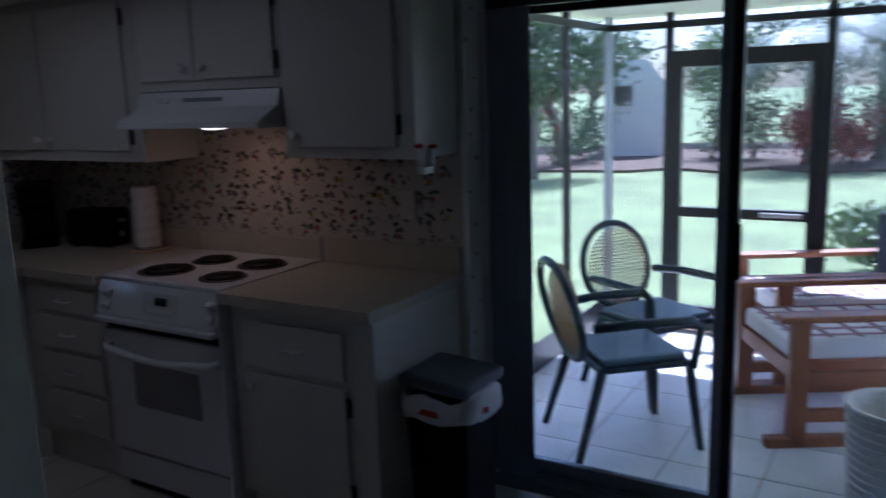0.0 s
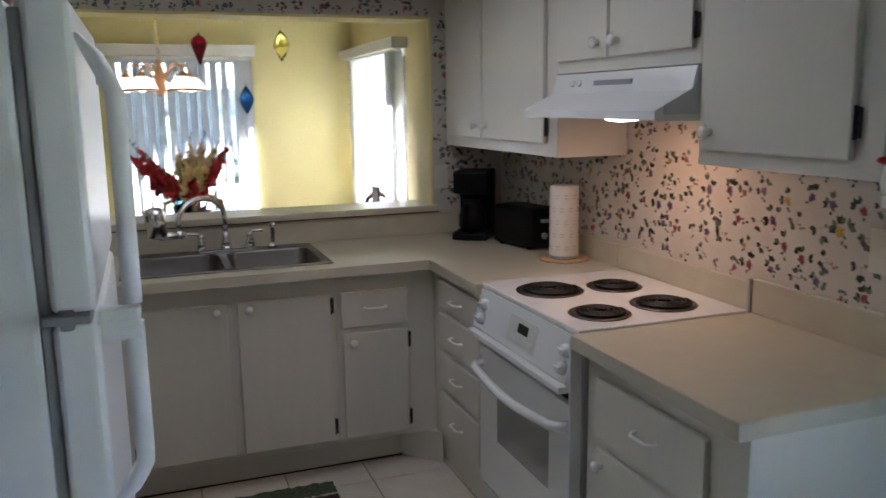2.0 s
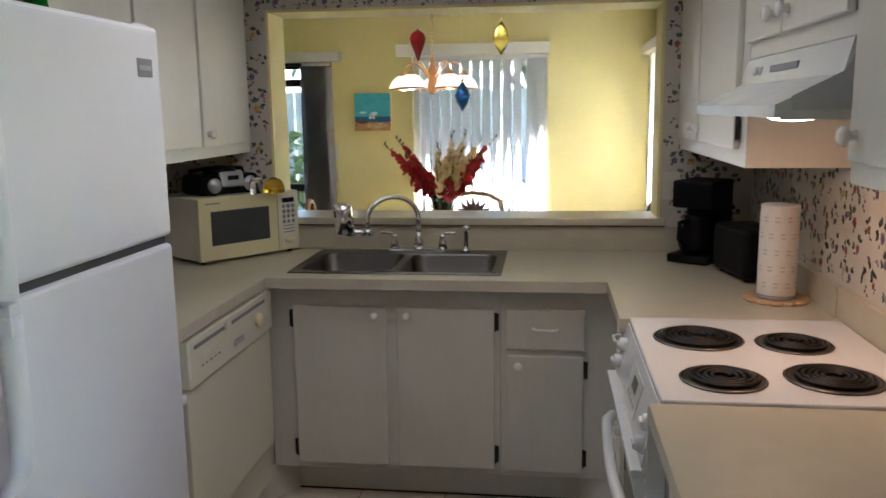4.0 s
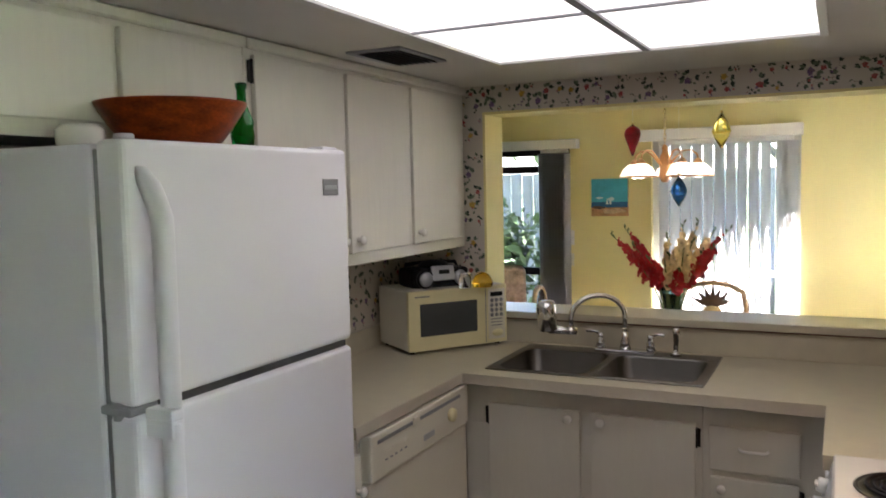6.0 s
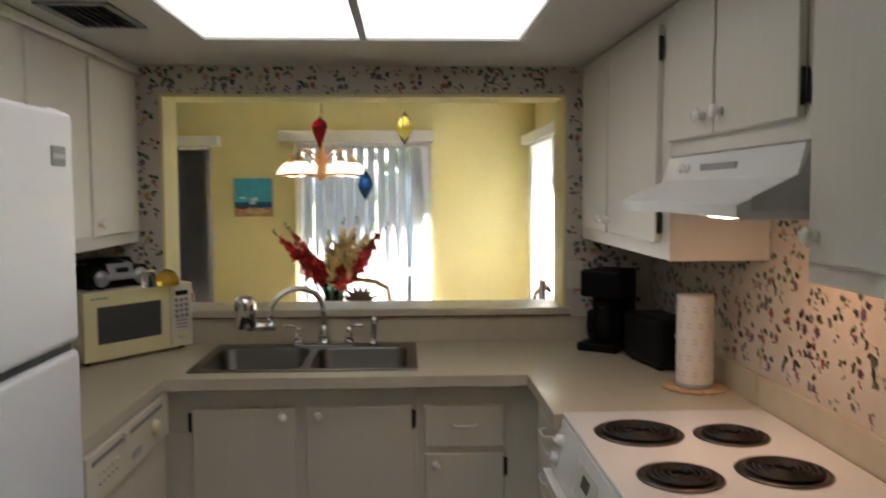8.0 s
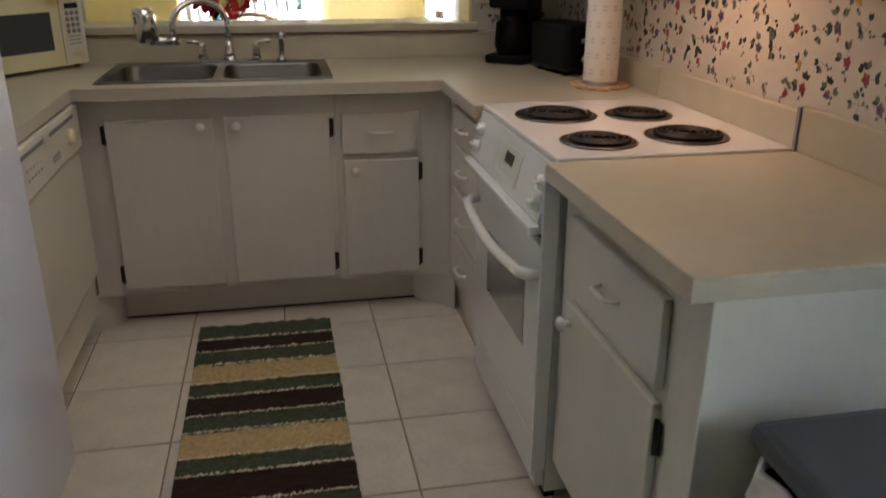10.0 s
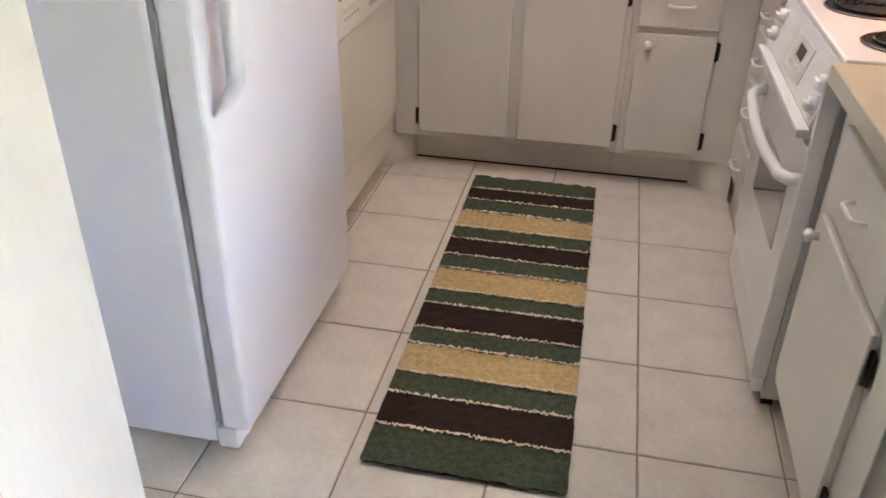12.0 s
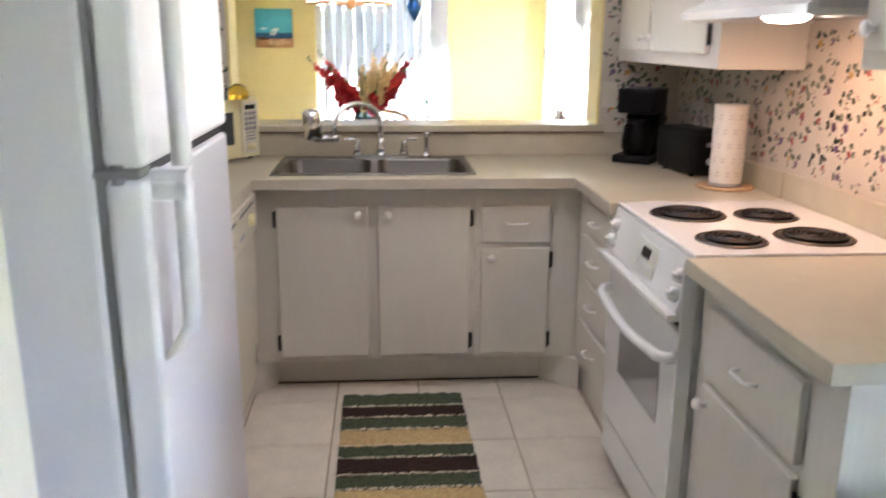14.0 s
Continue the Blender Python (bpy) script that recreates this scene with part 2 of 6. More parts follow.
def tube(points, r, seg=8, closed=False, taper=None):
    """A round bar swept along points."""
    bm = bmesh.new()
    pts = [Vector(p) for p in points]
    rings, side = [], None
    for i, p in enumerate(pts):
        a = pts[i - 1] if i or closed else p
        b = pts[(i + 1) % len(pts)] if i < len(pts) - 1 or closed else p
        d = (b - a).normalized()
        if side is None:
            side = d.orthogonal().normalized()
        side = (side - d * side.dot(d)).normalized()
        up = d.cross(side)
        rr = r * (1 + (taper - 1) * i / (len(pts) - 1)) if taper is not None else r
        rings.append([bm.verts.new(p + rr * (math.cos(k * math.tau / seg) * side + math.sin(k * math.tau / seg) * up)) for k in range(seg)])
    pairs = list(zip(rings, rings[1:])) + ([(rings[-1], rings[0])] if closed else [])
    for a, b in pairs:
        for k in range(seg):
            bm.faces.new((a[k], a[(k + 1) % seg], b[(k + 1) % seg], b[k])).smooth = True
    if not closed:
        bm.faces.new(rings[0]), bm.faces.new(rings[-1])
    bmesh.ops.recalc_face_normals(bm, faces=bm.faces[:])
    return bm


def prism(poly, lo, hi, axis="y"):
    """A flat outline pushed from lo to hi along an axis; poly gives the other two coordinates in the order x, y, z."""
    bm = bmesh.new()

    def place(a, b, h):
        return {"x": (h, a, b), "y": (a, h, b), "z": (a, b, h)}[axis]

    A, B = [bm.verts.new(place(a, b, lo)) for a, b in poly], [bm.verts.new(place(a, b, hi)) for a, b in poly]
    bm.faces.new(A), bm.faces.new(B)
    for i in range(len(poly)):
        j = (i + 1) % len(poly)
        bm.faces.new((A[i], A[j], B[j], B[i]))
    bmesh.ops.recalc_face_normals(bm, faces=bm.faces[:])
    return bm


def bevelled(bm, offset, seg=2):
    bmesh.ops.bevel(bm, geom=bm.edges[:], offset=offset, segments=seg, affect="EDGES", profile=0.6)
    return bm


def join(*bms):
    out = bmesh.new()
    for b in bms:
        me = bpy.data.meshes.new("tmp")
        b.to_mesh(me)
        out.from_mesh(me)
        bpy.data.meshes.remove(me)
        b.free()
    return out


def turned(bm, m):
    bmesh.ops.transform(bm, matrix=m, verts=bm.verts[:])
    return bm


def thing(name, label, category, at=(0, 0, 0), rz=0.0, group="", local=False, kind=""):
    """An Empty at a thing's base. local: its parts are given round its own origin."""
    ob = new(name)
    ob.empty_display_size = 0.05
    ob.location, ob.rotation_euler = at, (0, 0, radians(rz))
    BASE[ob.name] = Vector((0, 0, 0)) if local else Vector(at)
    return tagged(ob, label, category, group, kind)


def part(name, bm, material, parent=None, label="", kind=""):
    me = bpy.data.meshes.new(name)
    base = BASE.get(parent.name, Vector((0, 0, 0))) if parent else Vector((0, 0, 0))
    if base.length:
        bmesh.ops.translate(bm, verts=bm.verts[:], vec=-base)
    bm.to_mesh(me)
    bm.free()
    me.materials.append(material)
    ob = new(name, me)
    if parent:
        ob.parent = parent
        BASE[ob.name] = base
    return tagged(ob, label, "", "", kind)


def structure(name, bm, material, label, category):
    return tagged(part(name, bm, material), label, category, "", "structure")


class Face:
    """A run of fronts: u to the right along it, v up, d outwards from the plane."""

    def __init__(self, way, plane):
        self.way, self.plane = way, plane

    def p(self, u, v, d):
        if self.way == "-y":
            return (u, self.plane - d, v)
        if self.way == "-x":
            return (self.plane - d, -u, v)
        return (self.plane + d, u, v)

    def out(self):
        return {"-y": (0, -1, 0), "-x": (-1, 0, 0), "+x": (1, 0, 0)}[self.way]

    def box(self, u0, u1, v0, v1, d0, d1, bev=0.0, seg=1):
        return box(self.p(u0, v0, d0), self.p(u1, v1, d1), bev, seg)


def knob(face, u, v, d, parent, material=None, r=0.017, label="round knob"):
    prof = [(r * 0.55, 0), (r * 0.45, 0.008), (r * 0.5, 0.012), (r, 0.018), (r * 0.95, 0.027), (r * 0.5, 0.032), (0, 0.033)]
    return part("knob", lathe(prof, face.p(u, v, d), face.out(), 16), material or CERAMIC, parent, label)


def pull(face, u, v, d, parent, w=0.09):
    a, b = u - w / 2, u + w / 2
    pts = [face.p(a, v, d), face.p(a, v, d + 0.012), face.p(a + 0.012, v, d + 0.026), face.p(b - 0.012, v, d + 0.026), face.p(b, v, d + 0.012), face.p(b, v, d)]
    return part("handle", tube(pts, 0.0048, 8), HANDLEWHITE, parent, "white bar pull")


def hinge(face, u, v, d, parent, side):
    bm = join(face.box(u, u + side * 0.014, v - 0.033, v + 0.033, d - 0.002, d + 0.003, 0.0015),
              tube([face.p(u, v - 0.036, d + 0.004), face.p(u, v + 0.036, d + 0.004)], 0.005, 8))
    return part("hinge", bm, BLACKROUGH, parent, "black surface hinge")


def door(face, u0, u1, v0, v1, parent, d=0.0, thick=0.019, name="door", material=None):
    return part(name, face.box(u0, u1, v0, v1, d, d + thick, 0.005, 2), material or PAINT, parent)

# ---- the large structure ----
CZ = 0.93          # counter height
CEILZ = 2.10      # kitchen ceiling
DZ = 2.268         # dining room ceiling
# floor under everything indoors
floor = structure("floor", box((-5.0, -6.5, -0.12), (0.14, 0.206, -0.004)), GROUT, "beige ceramic tile floor with brown grout lines", "floor")
structure("floor_dining", box((-5.0, 0.206, -0.12), (0.09, 3.03, 0.0)), mat("dining_floor_tile", (0.60, 0.54, 0.45), 0.35, vary=0.1), "pale tiled dining room floor", "floor")
structure("floor_patio", box((0.14, -6.5, -0.16), (2.95, -1.95, -0.044)), GROUT, "pale grey tiled patio floor", "floor")

# wall with the serving hatch
OX0, OX1, OZ0, OZ1 = -2.088, -0.374, 1.038, 1.982
north = join(box((-2.75, 0, 0), (OX0, 0.2, CEILZ + 0.25)), box((OX1, 0, 0), (0.14, 0.2, CEILZ + 0.25)),
             box((OX0, 0, 0), (OX1, 0.2, OZ0)), box((OX0, 0, OZ1), (OX1, 0.2, CEILZ + 0.25)))
wall_n = structure("wall_north", north, PAPER, "cream wall papered with small flowers, with a serving hatch", "wall")
dn = join(box((-5.0, 0.2, 0), (OX0, 0.206, DZ)), box((OX1, 0.2, 0), (-0.05, 0.206, DZ)), box((OX0, 0.2, OZ1), (OX1, 0.206, DZ)), box((OX0, 0.2, 0), (OX1, 0.206, OZ0)),
          box((OX0, -0.003, OZ0), (OX0 + 0.012, 0.206, OZ1)), box((OX1 - 0.012, -0.003, OZ0), (OX1, 0.206, OZ1)), box((OX0 + 0.012, -0.003, OZ1 - 0.012), (OX1 - 0.012, 0.206, OZ1)))
structure("wall_dining_south", dn, YELLOW, "yellow painted lining round the serving hatch", "wall")
wall_e = structure("wall_east", box((0, -2.57, 0), (0.14, 0, CEILZ + 0.25)), PAPER, "cream wallpaper with dark sprigs behind the range", "wall")
wall_w = structure("wall_west", join(box((-2.65, -2.9, 0), (-2.51, 0, CEILZ + 0.25))), PAPER, "floral papered side wall behind the fridge", "wall")
structure("wall_hall_north", box((-5.0, -3.04, 0), (-2.65, -2.9, CEILZ + 0.25)), PLASTER, "plain unseen wall closing the hall, darkened to cut bounce", "wall")
structure("wall_hall_west", box((-5.14, -6.5, 0), (-5.0, -2.9, CEILZ + 0.25)), PLASTER, "plain unseen wall closing the hall, darkened to cut bounce", "wall")
structure("wall_hall_south", box((-5.0, -6.64, 0), (0.3, -6.5, CEILZ + 0.25)), PLASTER, "plain unseen wall behind the walker, darkened to cut bounce", "wall")
# the wall that holds the patio door
SX0, SX1, SY0, SY1, SZ1 = 0.14, 0.34, -2.60, -4.46, 1.97
structure("wall_patio", join(box((0.14, -2.60, 0), (0.34, -2.0, CEILZ + 0.25)), box((SX0, SY0, SZ1), (SX1, SY1, CEILZ + 0.25)), box((SX0, -6.5, 0), (SX1, SY1, CEILZ + 0.25))), STUCCO, "pale wall around the patio sliding door", "wall")
structure("trim", box((0.10, -2.585, 0), (0.138, -2.572, SZ1), 0.002), TRIMWHITE, "white painted trim beside the patio door", "trim")
# dining room shell
WX0, WX1 = -1.92, -0.86      # glazed door in the far wall
LX0, LX1 = -4.15, -2.57       # second sliding door
far = join(box((-5.0, 2.885, 0), (LX0, 3.03, DZ)), box((LX1, 2.885, 0), (WX0, 3.03, DZ)), box((WX1, 2.885, 0), (0.09, 3.03, DZ)),
           box((LX0, 2.885, 1.94), (LX1, 3.03, DZ)), box((WX0, 2.885, 1.97), (WX1, 3.03, DZ)))
structure("wall_dining_north", far, YELLOW, "yellow painted dining room wall with two glazed doors", "wall")
RY0, RY1, RZ0, RZ1 = 1.43, 2.64, 0.80, 1.95
right = join(box((-0.05, 0.206, 0), (0.09, RY0, DZ)), box((-0.05, RY1, 0), (0.09, 2.885, DZ)), box((-0.05, RY0, 0), (0.09, RY1, RZ0)), box((-0.05, RY0, RZ1), (0.09, RY1, DZ)))
structure("wall_dining_east", right, YELLOW, "yellow painted dining room wall with a window", "wall")
structure("wall_dining_west", box((-5.14, 0.2, 0), (-5.0, 3.03, DZ)), YELLOW, "yellow painted dining room side wall", "wall")
structure("ceiling_dining", box((-5.0, 0.206, DZ), (0.09, 3.03, DZ + 0.1)), mat("dining_ceiling_paint", (0.78, 0.76, 0.70), 0.85, bump=0.4), "white dining room ceiling", "ceiling")
# ceiling with a recess for the light panel
LPX0, LPX1, LPY0, LPY1 = -1.75, -0.66, -2.0, -0.632
ce = join(box((-5.0, -6.5, CEILZ), (LPX0, -2.9, CEILZ + 0.12)), box((-2.51, -2.9, CEILZ), (LPX0, 0, CEILZ + 0.12)), box((LPX1, -6.5, CEILZ), (0.14, 0, CEILZ + 0.12)),
          box((LPX0, LPY1, CEILZ), (LPX1, 0, CEILZ + 0.12)), box((LPX0, -6.5, CEILZ), (LPX1, LPY0, CEILZ + 0.12)), box((LPX0, LPY0, CEILZ + 0.1), (LPX1, LPY1, CEILZ + 0.12)))
structure("ceiling", ce, CEIL, "grey-white textured kitchen ceiling", "ceiling")
structure("ceiling_patio", box((0.34, -6.5, 2.1), (3.1, -1.95, 2.2)), STUCCO, "white patio ceiling", "ceiling")

# serving ledge
ledge = thing("serving_ledge", "beige laminate ledge along the serving hatch", "ledge", (-1.24, 0.1, OZ0))
part("slab", box((OX0 - 0.02, -0.03, OZ0), (OX1 + 0.02, 0.24, OZ0 + 0.034), 0.003), COUNTER, ledge)
part("edge_strip", box((OX0 - 0.02, -0.033, OZ0 - 0.002), (OX1 + 0.02, -0.0305, OZ0 + 0.004)), DARKWOOD, ledge, "dark joint line under the ledge")

# fluorescent ceiling panel
cl = thing("ceiling_light", "lit four-pane fluorescent panel set in the ceiling", "ceiling light", ((LPX0 + LPX1) / 2, (LPY0 + LPY1) / 2, CEILZ))
mx, my = -1.203, -1.32
for a, b in ((LPX0 + 0.01, mx - 0.008), (mx + 0.008, LPX1 - 0.01)):
    for c, d in ((LPY0 + 0.01, my - 0.008), (my + 0.008, LPY1 - 0.01)):
        part("diffuser", box((a, c, CEILZ - 0.002), (b, d, CEILZ + 0.006)), LENS, cl, "glowing white diffuser panel")
fr = mat("light_frame_metal", (0.55, 0.54, 0.52), 0.5)
part("frame", join(box((LPX0 - 0.015, LPY0 - 0.015, CEILZ - 0.012), (LPX0 + 0.01, LPY1 + 0.015, CEILZ - 0.0005), 0.002), box((LPX1 - 0.01, LPY0 - 0.015, CEILZ - 0.012), (LPX1 + 0.015, LPY1 + 0.015, CEILZ - 0.0005), 0.002),
                   box((LPX0 + 0.01, LPY0 - 0.015, CEILZ - 0.012), (LPX1 - 0.01, LPY0 + 0.01, CEILZ - 0.0005), 0.002), box((LPX0 + 0.01, LPY1 - 0.01, CEILZ - 0.012), (LPX1 - 0.01, LPY1 + 0.015, CEILZ - 0.0005), 0.002)), fr, cl)
part("bar", box((mx - 0.012, LPY0 + 0.01, CEILZ - 0.01), (mx + 0.012, LPY1 - 0.01, CEILZ - 0.002)), GASKET, cl, "dark dividing bar")
part("bar", box((LPX0 + 0.01, my - 0.008, CEILZ - 0.008), (LPX1 - 0.01, my + 0.008, CEILZ - 0.002)), GASKET, cl, "dark dividing bar")

# ceiling vent
vent = thing("ceiling_vent", "dark metal air vent in the ceiling", "vent", (-1.985, -0.97, CEILZ))
VX0, VX1, VY0, VY1 = -2.09, -1.88, -1.14, -0.80
part("frame", join(box((VX0, VY0, CEILZ - 0.008), (VX0 + 0.025, VY1, CEILZ), 0.002), box((VX1 - 0.025, VY0, CEILZ - 0.008), (VX1, VY1, CEILZ), 0.002),
                   box((VX0, VY0, CEILZ - 0.008), (VX1, VY0 + 0.025, CEILZ), 0.002), box((VX0, VY1 - 0.025, CEILZ - 0.008), (VX1, VY1, CEILZ), 0.002)), GASKET, vent)
part("backing", box((VX0 + 0.02, VY0 + 0.02, CEILZ - 0.002), (VX1 - 0.02, VY1 - 0.02, CEILZ - 0.0005)), BLACK, vent)
for k in range(7):
    x = VX0 + 0.035 + k * 0.0235
    part("slat", turned(box((-0.009, VY0 + 0.025, -0.0008), (0.009, VY1 - 0.025, 0.0008)), Matrix.Translation((x, 0, CEILZ - 0.007)) @ Matrix.Rotation(radians(35), 4, "Y")), SHADOWGAP, vent)


# printed sprigs of the wallpaper
def sprigs(wall, place, rects, seed, pitch=0.084):
    rng = random.Random(seed)
    meshes = [([], []) for _ in INK]

    def poly(k, pts):
        v, f = meshes[k]
        f.append(tuple(range(len(v), len(v) + len(pts))))
        v.extend(place(a, b, 0.0004 + 0.0001 * k) for a, b in pts)

    def leaf(k, a, b, ang, L, w):
        ca, sa = math.cos(ang), math.sin(ang)
        poly(k, [(a + ca * f * L - sa * o * w, b + sa * f * L + ca * o * w) for f, o in ((0, 0), (0.3, 0.5), (0.62, 0.42), (1, 0), (0.62, -0.42), (0.3, -0.5))])

    def stem(a, b, ang, L):
        nx, ny = -math.sin(ang) * 0.0006, math.cos(ang) * 0.0006
        ex, ey = a + math.cos(ang) * L, b + math.sin(ang) * L
        poly(5, [(a - nx, b - ny), (ex - nx, ey - ny), (ex + nx, ey + ny), (a + nx, b + ny)])
        return ex, ey

    def bloom(k, a, b, r):
        t0 = rng.uniform(0, 6.28)
        for q in range(5):
            leaf(k, a, b, t0 + q * 1.257 + rng.uniform(-0.2, 0.2), r * rng.uniform(0.8, 1.15), r * 0.85)

    for u0, u1, v0, v1 in rects:
        nu, nv = max(1, round((u1 - u0) / pitch)), max(1, round((v1 - v0) / pitch))
        for i in range(nu):
            for j in range(nv):
                a = u0 + (i + 0.5 + (0.25 if j % 2 else -0.25)) * (u1 - u0) / nu + rng.uniform(-0.017, 0.017)
                b = v0 + (j + 0.5) * (v1 - v0) / nv + rng.uniform(-0.016, 0.016)
                if not (u0 + 0.012 < a < u1 - 0.012 and v0 + 0.012 < b < v1 - 0.012):
                    continue
                room = min(a - u0, u1 - a, b - v0, v1 - b) - 0.004
                big = min(rng.uniform(0.95, 1.5), max(0.35, room / 0.03))
                kind = rng.random()
                ang = rng.uniform(0.9, 2.2) if kind < 0.8 else rng.uniform(-0.3, 0.3)
                # a main spray with a bloom at its heart and leaves in pairs round it
                for w in range(rng.randint(2, 3)):
                    way = ang + (w - 1) * rng.uniform(0.8, 1.7)
                    ex, ey = stem(a, b, way, rng.uniform(0.012, 0.02) * big)
                    for q in range(rng.randint(2, 3)):
                        leaf(0 if rng.random() < 0.6 else 1, ex, ey, way + (q - 1) * rng.uniform(0.6, 1.1), rng.uniform(0.013, 0.021) * big, rng.uniform(0.009, 0.013) * big)
                if kind < 0.72:
                    bloom(2 if kind < 0.28 else (3 if kind < 0.42 else 4), a + rng.uniform(-0.006, 0.006), b - 0.003 * big, 0.0125 * big)
                # a drooping twig with small leaves and berries
                way = ang + math.pi + rng.uniform(-0.6, 0.6)
                tx, ty = a, b
                for q in range(rng.randint(2, 3)):
                    tx, ty = stem(tx, ty, way + rng.uniform(-0.4, 0.4), 0.009 * big)
                    leaf(rng.choice((0, 1, 1, 2, 4)), tx, ty, way + (1 if q % 2 else -1) * rng.uniform(0.5, 1.2), 0.0105 * big, 0.0075 * big)
    for (v, f), m_, nm in zip(meshes, INK, ("dark leaves", "grey leaves", "red blooms", "mustard blooms", "mauve blooms", "thin stems")):
        me = bpy.data.meshes.new("print")
        me.from_pydata(v, [], f)
        me.materials.append(m_)
        ob = new("wallpaper_print", me)
        ob.parent = wall
        tagged(ob, "printed " + nm, "", "", "stuff")


sprigs(wall_e, lambda a, b, h: (-h, a, b), [(-2.56, -0.02, 1.02, 1.5)], 5)
jamb = thing("door_jamb", "white metal jamb with dark latch marks", "jamb", (0.05, -2.58, 0))
part("strip", box((-0.004, -2.596, 0.0), (0.098, -2.5715, SZ1), 0.003), WHITEVINYL, jamb)
for k in range(17):
    x_, z_ = 0.045 + 0.03 * math.sin(k * 2.4), 0.12 + k * 0.112 + 0.02 * math.sin(k * 1.3)
    part("latch_mark", box((x_ - 0.011, -2.5975, z_ - 0.004), (x_ + 0.011 * (0.4 + (k % 3) * 0.4), -2.5955, z_ + 0.004 + 0.007 * (k % 2)), 0.001), GASKET, jamb)
sprigs(wall_n, lambda a, b, h: (a, -h, b), [(OX1, -0.02, 1.05, OZ1), (-2.5, OX0, 1.05, OZ1)], 7, 0.076)
sprigs(wall_n, lambda a, b, h: (a, -h, b), [(-2.2, -0.28, OZ1 - 0.004, CEILZ + 0.004)], 17, 0.062)
sprigs(wall_w, lambda a, b, h: (-2.51 + h, a, b), [(-1.6, -0.02, 1.02, 1.37)], 8)

# ---- kitchen: base cabinets and worktop ----
SINK, RIGHT, LEFT = Face("-y", -0.59), Face("-x", -0.585), Face("+x", -1.94)


def base_body(face, u0, u1, depth, parent, toe=0.1, top=CZ - 0.04):
    part("body", face.box(u0, u1, 0.14, top, -depth, 0.0, 0.002), PAINT, parent)
    if top < CZ - 0.04:
        part("apron", face.box(u0, u1, top, CZ - 0.04, -0.02, 0.0, 0.002), PAINT, parent)
    part("toe_kick", face.box(u0, u1, 0.0, 0.14, -depth, -toe), PAINT, parent, "shaded recessed toe board")


sink_cab = thing("base_cabinet", "white painted sink base cabinet with two doors", "cabinet", (-1.4, -0.3, 0))
base_body(SINK, -1.93, -1.024, 0.58, sink_cab, 0.10, 0.72)
for u0, u1, ku, side in ((-1.825, -1.460, -1.501, -1), (-1.420, -1.046, -1.377, 1)):
    dr = door(SINK, u0, u1, 0.168, 0.806, sink_cab)
    knob(SINK, ku, 0.777, 0.019, dr)
    hu = u0 - 0.002 if side < 0 else u1 + 0.002
    for hv in (0.228, 0.755):
        hinge(SINK, hu, hv, 0.006, dr, side)
sc2 = thing("base_cabinet", "white painted base cabinet with one drawer over a door", "cabinet", (-0.8, -0.3, 0))
base_body(SINK, -1.023, -0.586, 0.58, sc2, 0.10)
# brown strips paint the shadow line where toe boards meet the floor
part("kick_shadow", SINK.box(-1.023, -0.62, 0.001, 0.007, -0.101, -0.096), MATBROWN, sc2, "dark strip painting the shadow line at the floor")
part("kick_shadow", SINK.box(-1.90, -1.024, 0.001, 0.007, -0.101, -0.096), MATBROWN, sink_cab, "dark strip painting the shadow line at the floor")
dw = door(SINK, -1.002, -0.711, 0.652, 0.806, sc2, name="drawer")
pull(SINK, -0.856, 0.735, 0.019, dw)
dr = door(SINK, -0.998, -0.714, 0.168, 0.627, sc2)
knob(SINK, -0.957, 0.592, 0.019, dr)
for hv in (0.224, 0.575):
    hinge(SINK, -0.712, hv, 0.006, dr, 1)
part("corner_filler", prism([(-0.72, -0.4905), (-0.575, -0.4905), (-0.575, -0.64)], 0.0, 0.14, "z"), PAINT, sc2, "slanted toe board in the corner")
part("corner_filler", prism([(-1.86, -0.4905), (-2.0, -0.4905), (-2.0, -0.678)], 0.0, 0.14, "z"), PAINT, sink_cab, "slanted toe board in the corner")

drawers = thing("drawer_cabinet", "white painted cabinet of four narrow drawers", "cabinet", (-0.3, -0.9, 0))
base_body(RIGHT, 0.561, 1.175, 0.565, drawers, 0.03)
for v0, v1 in ((0.735, 0.845), (0.565, 0.71), (0.385, 0.54), (0.185, 0.36)):
    dw = door(RIGHT, 0.70, 1.12, v0, v1, drawers, name="drawer")
    pull(RIGHT, 0.91, (v0 + v1) / 2, 0.019, dw)
end_cab = thing("base_cabinet", "white painted end cabinet with drawer, door and black hinges", "cabinet", (-0.3, -2.2, 0))
base_body(RIGHT, 1.890, 2.545, 0.58, end_cab, 0.06)
dw = door(RIGHT, 1.965, 2.425, 0.655, 0.83, end_cab, name="drawer")
pull(RIGHT, 2.205, 0.746, 0.019, dw)
dr = door(RIGHT, 1.965, 2.425, 0.17, 0.628, end_cab)
knob(RIGHT, 2.0, 0.585, 0.019, dr)
for hv in (0.24, 0.563):
    hinge(RIGHT, 2.43, hv, 0.006, dr, 1)

dish_cab = thing("base_cabinet", "narrow white base cabinet beside the dishwasher", "cabinet", (-2.2, -1.5, 0))
base_body(LEFT, -1.46, -1.375, 0.565, dish_cab)
dr = door(LEFT, -1.432, -1.385, 0.185, 0.83, dish_cab)
knob(LEFT, -1.41, 0.72, 0.019, dr)
dish = thing("dishwasher", "almond dishwasher under the worktop", "dishwasher", (-2.2, -1.0, 0))
part("body", LEFT.box(-1.370, -0.633, 0.10, 0.88, -0.555, 0.0), ALMOND, dish)
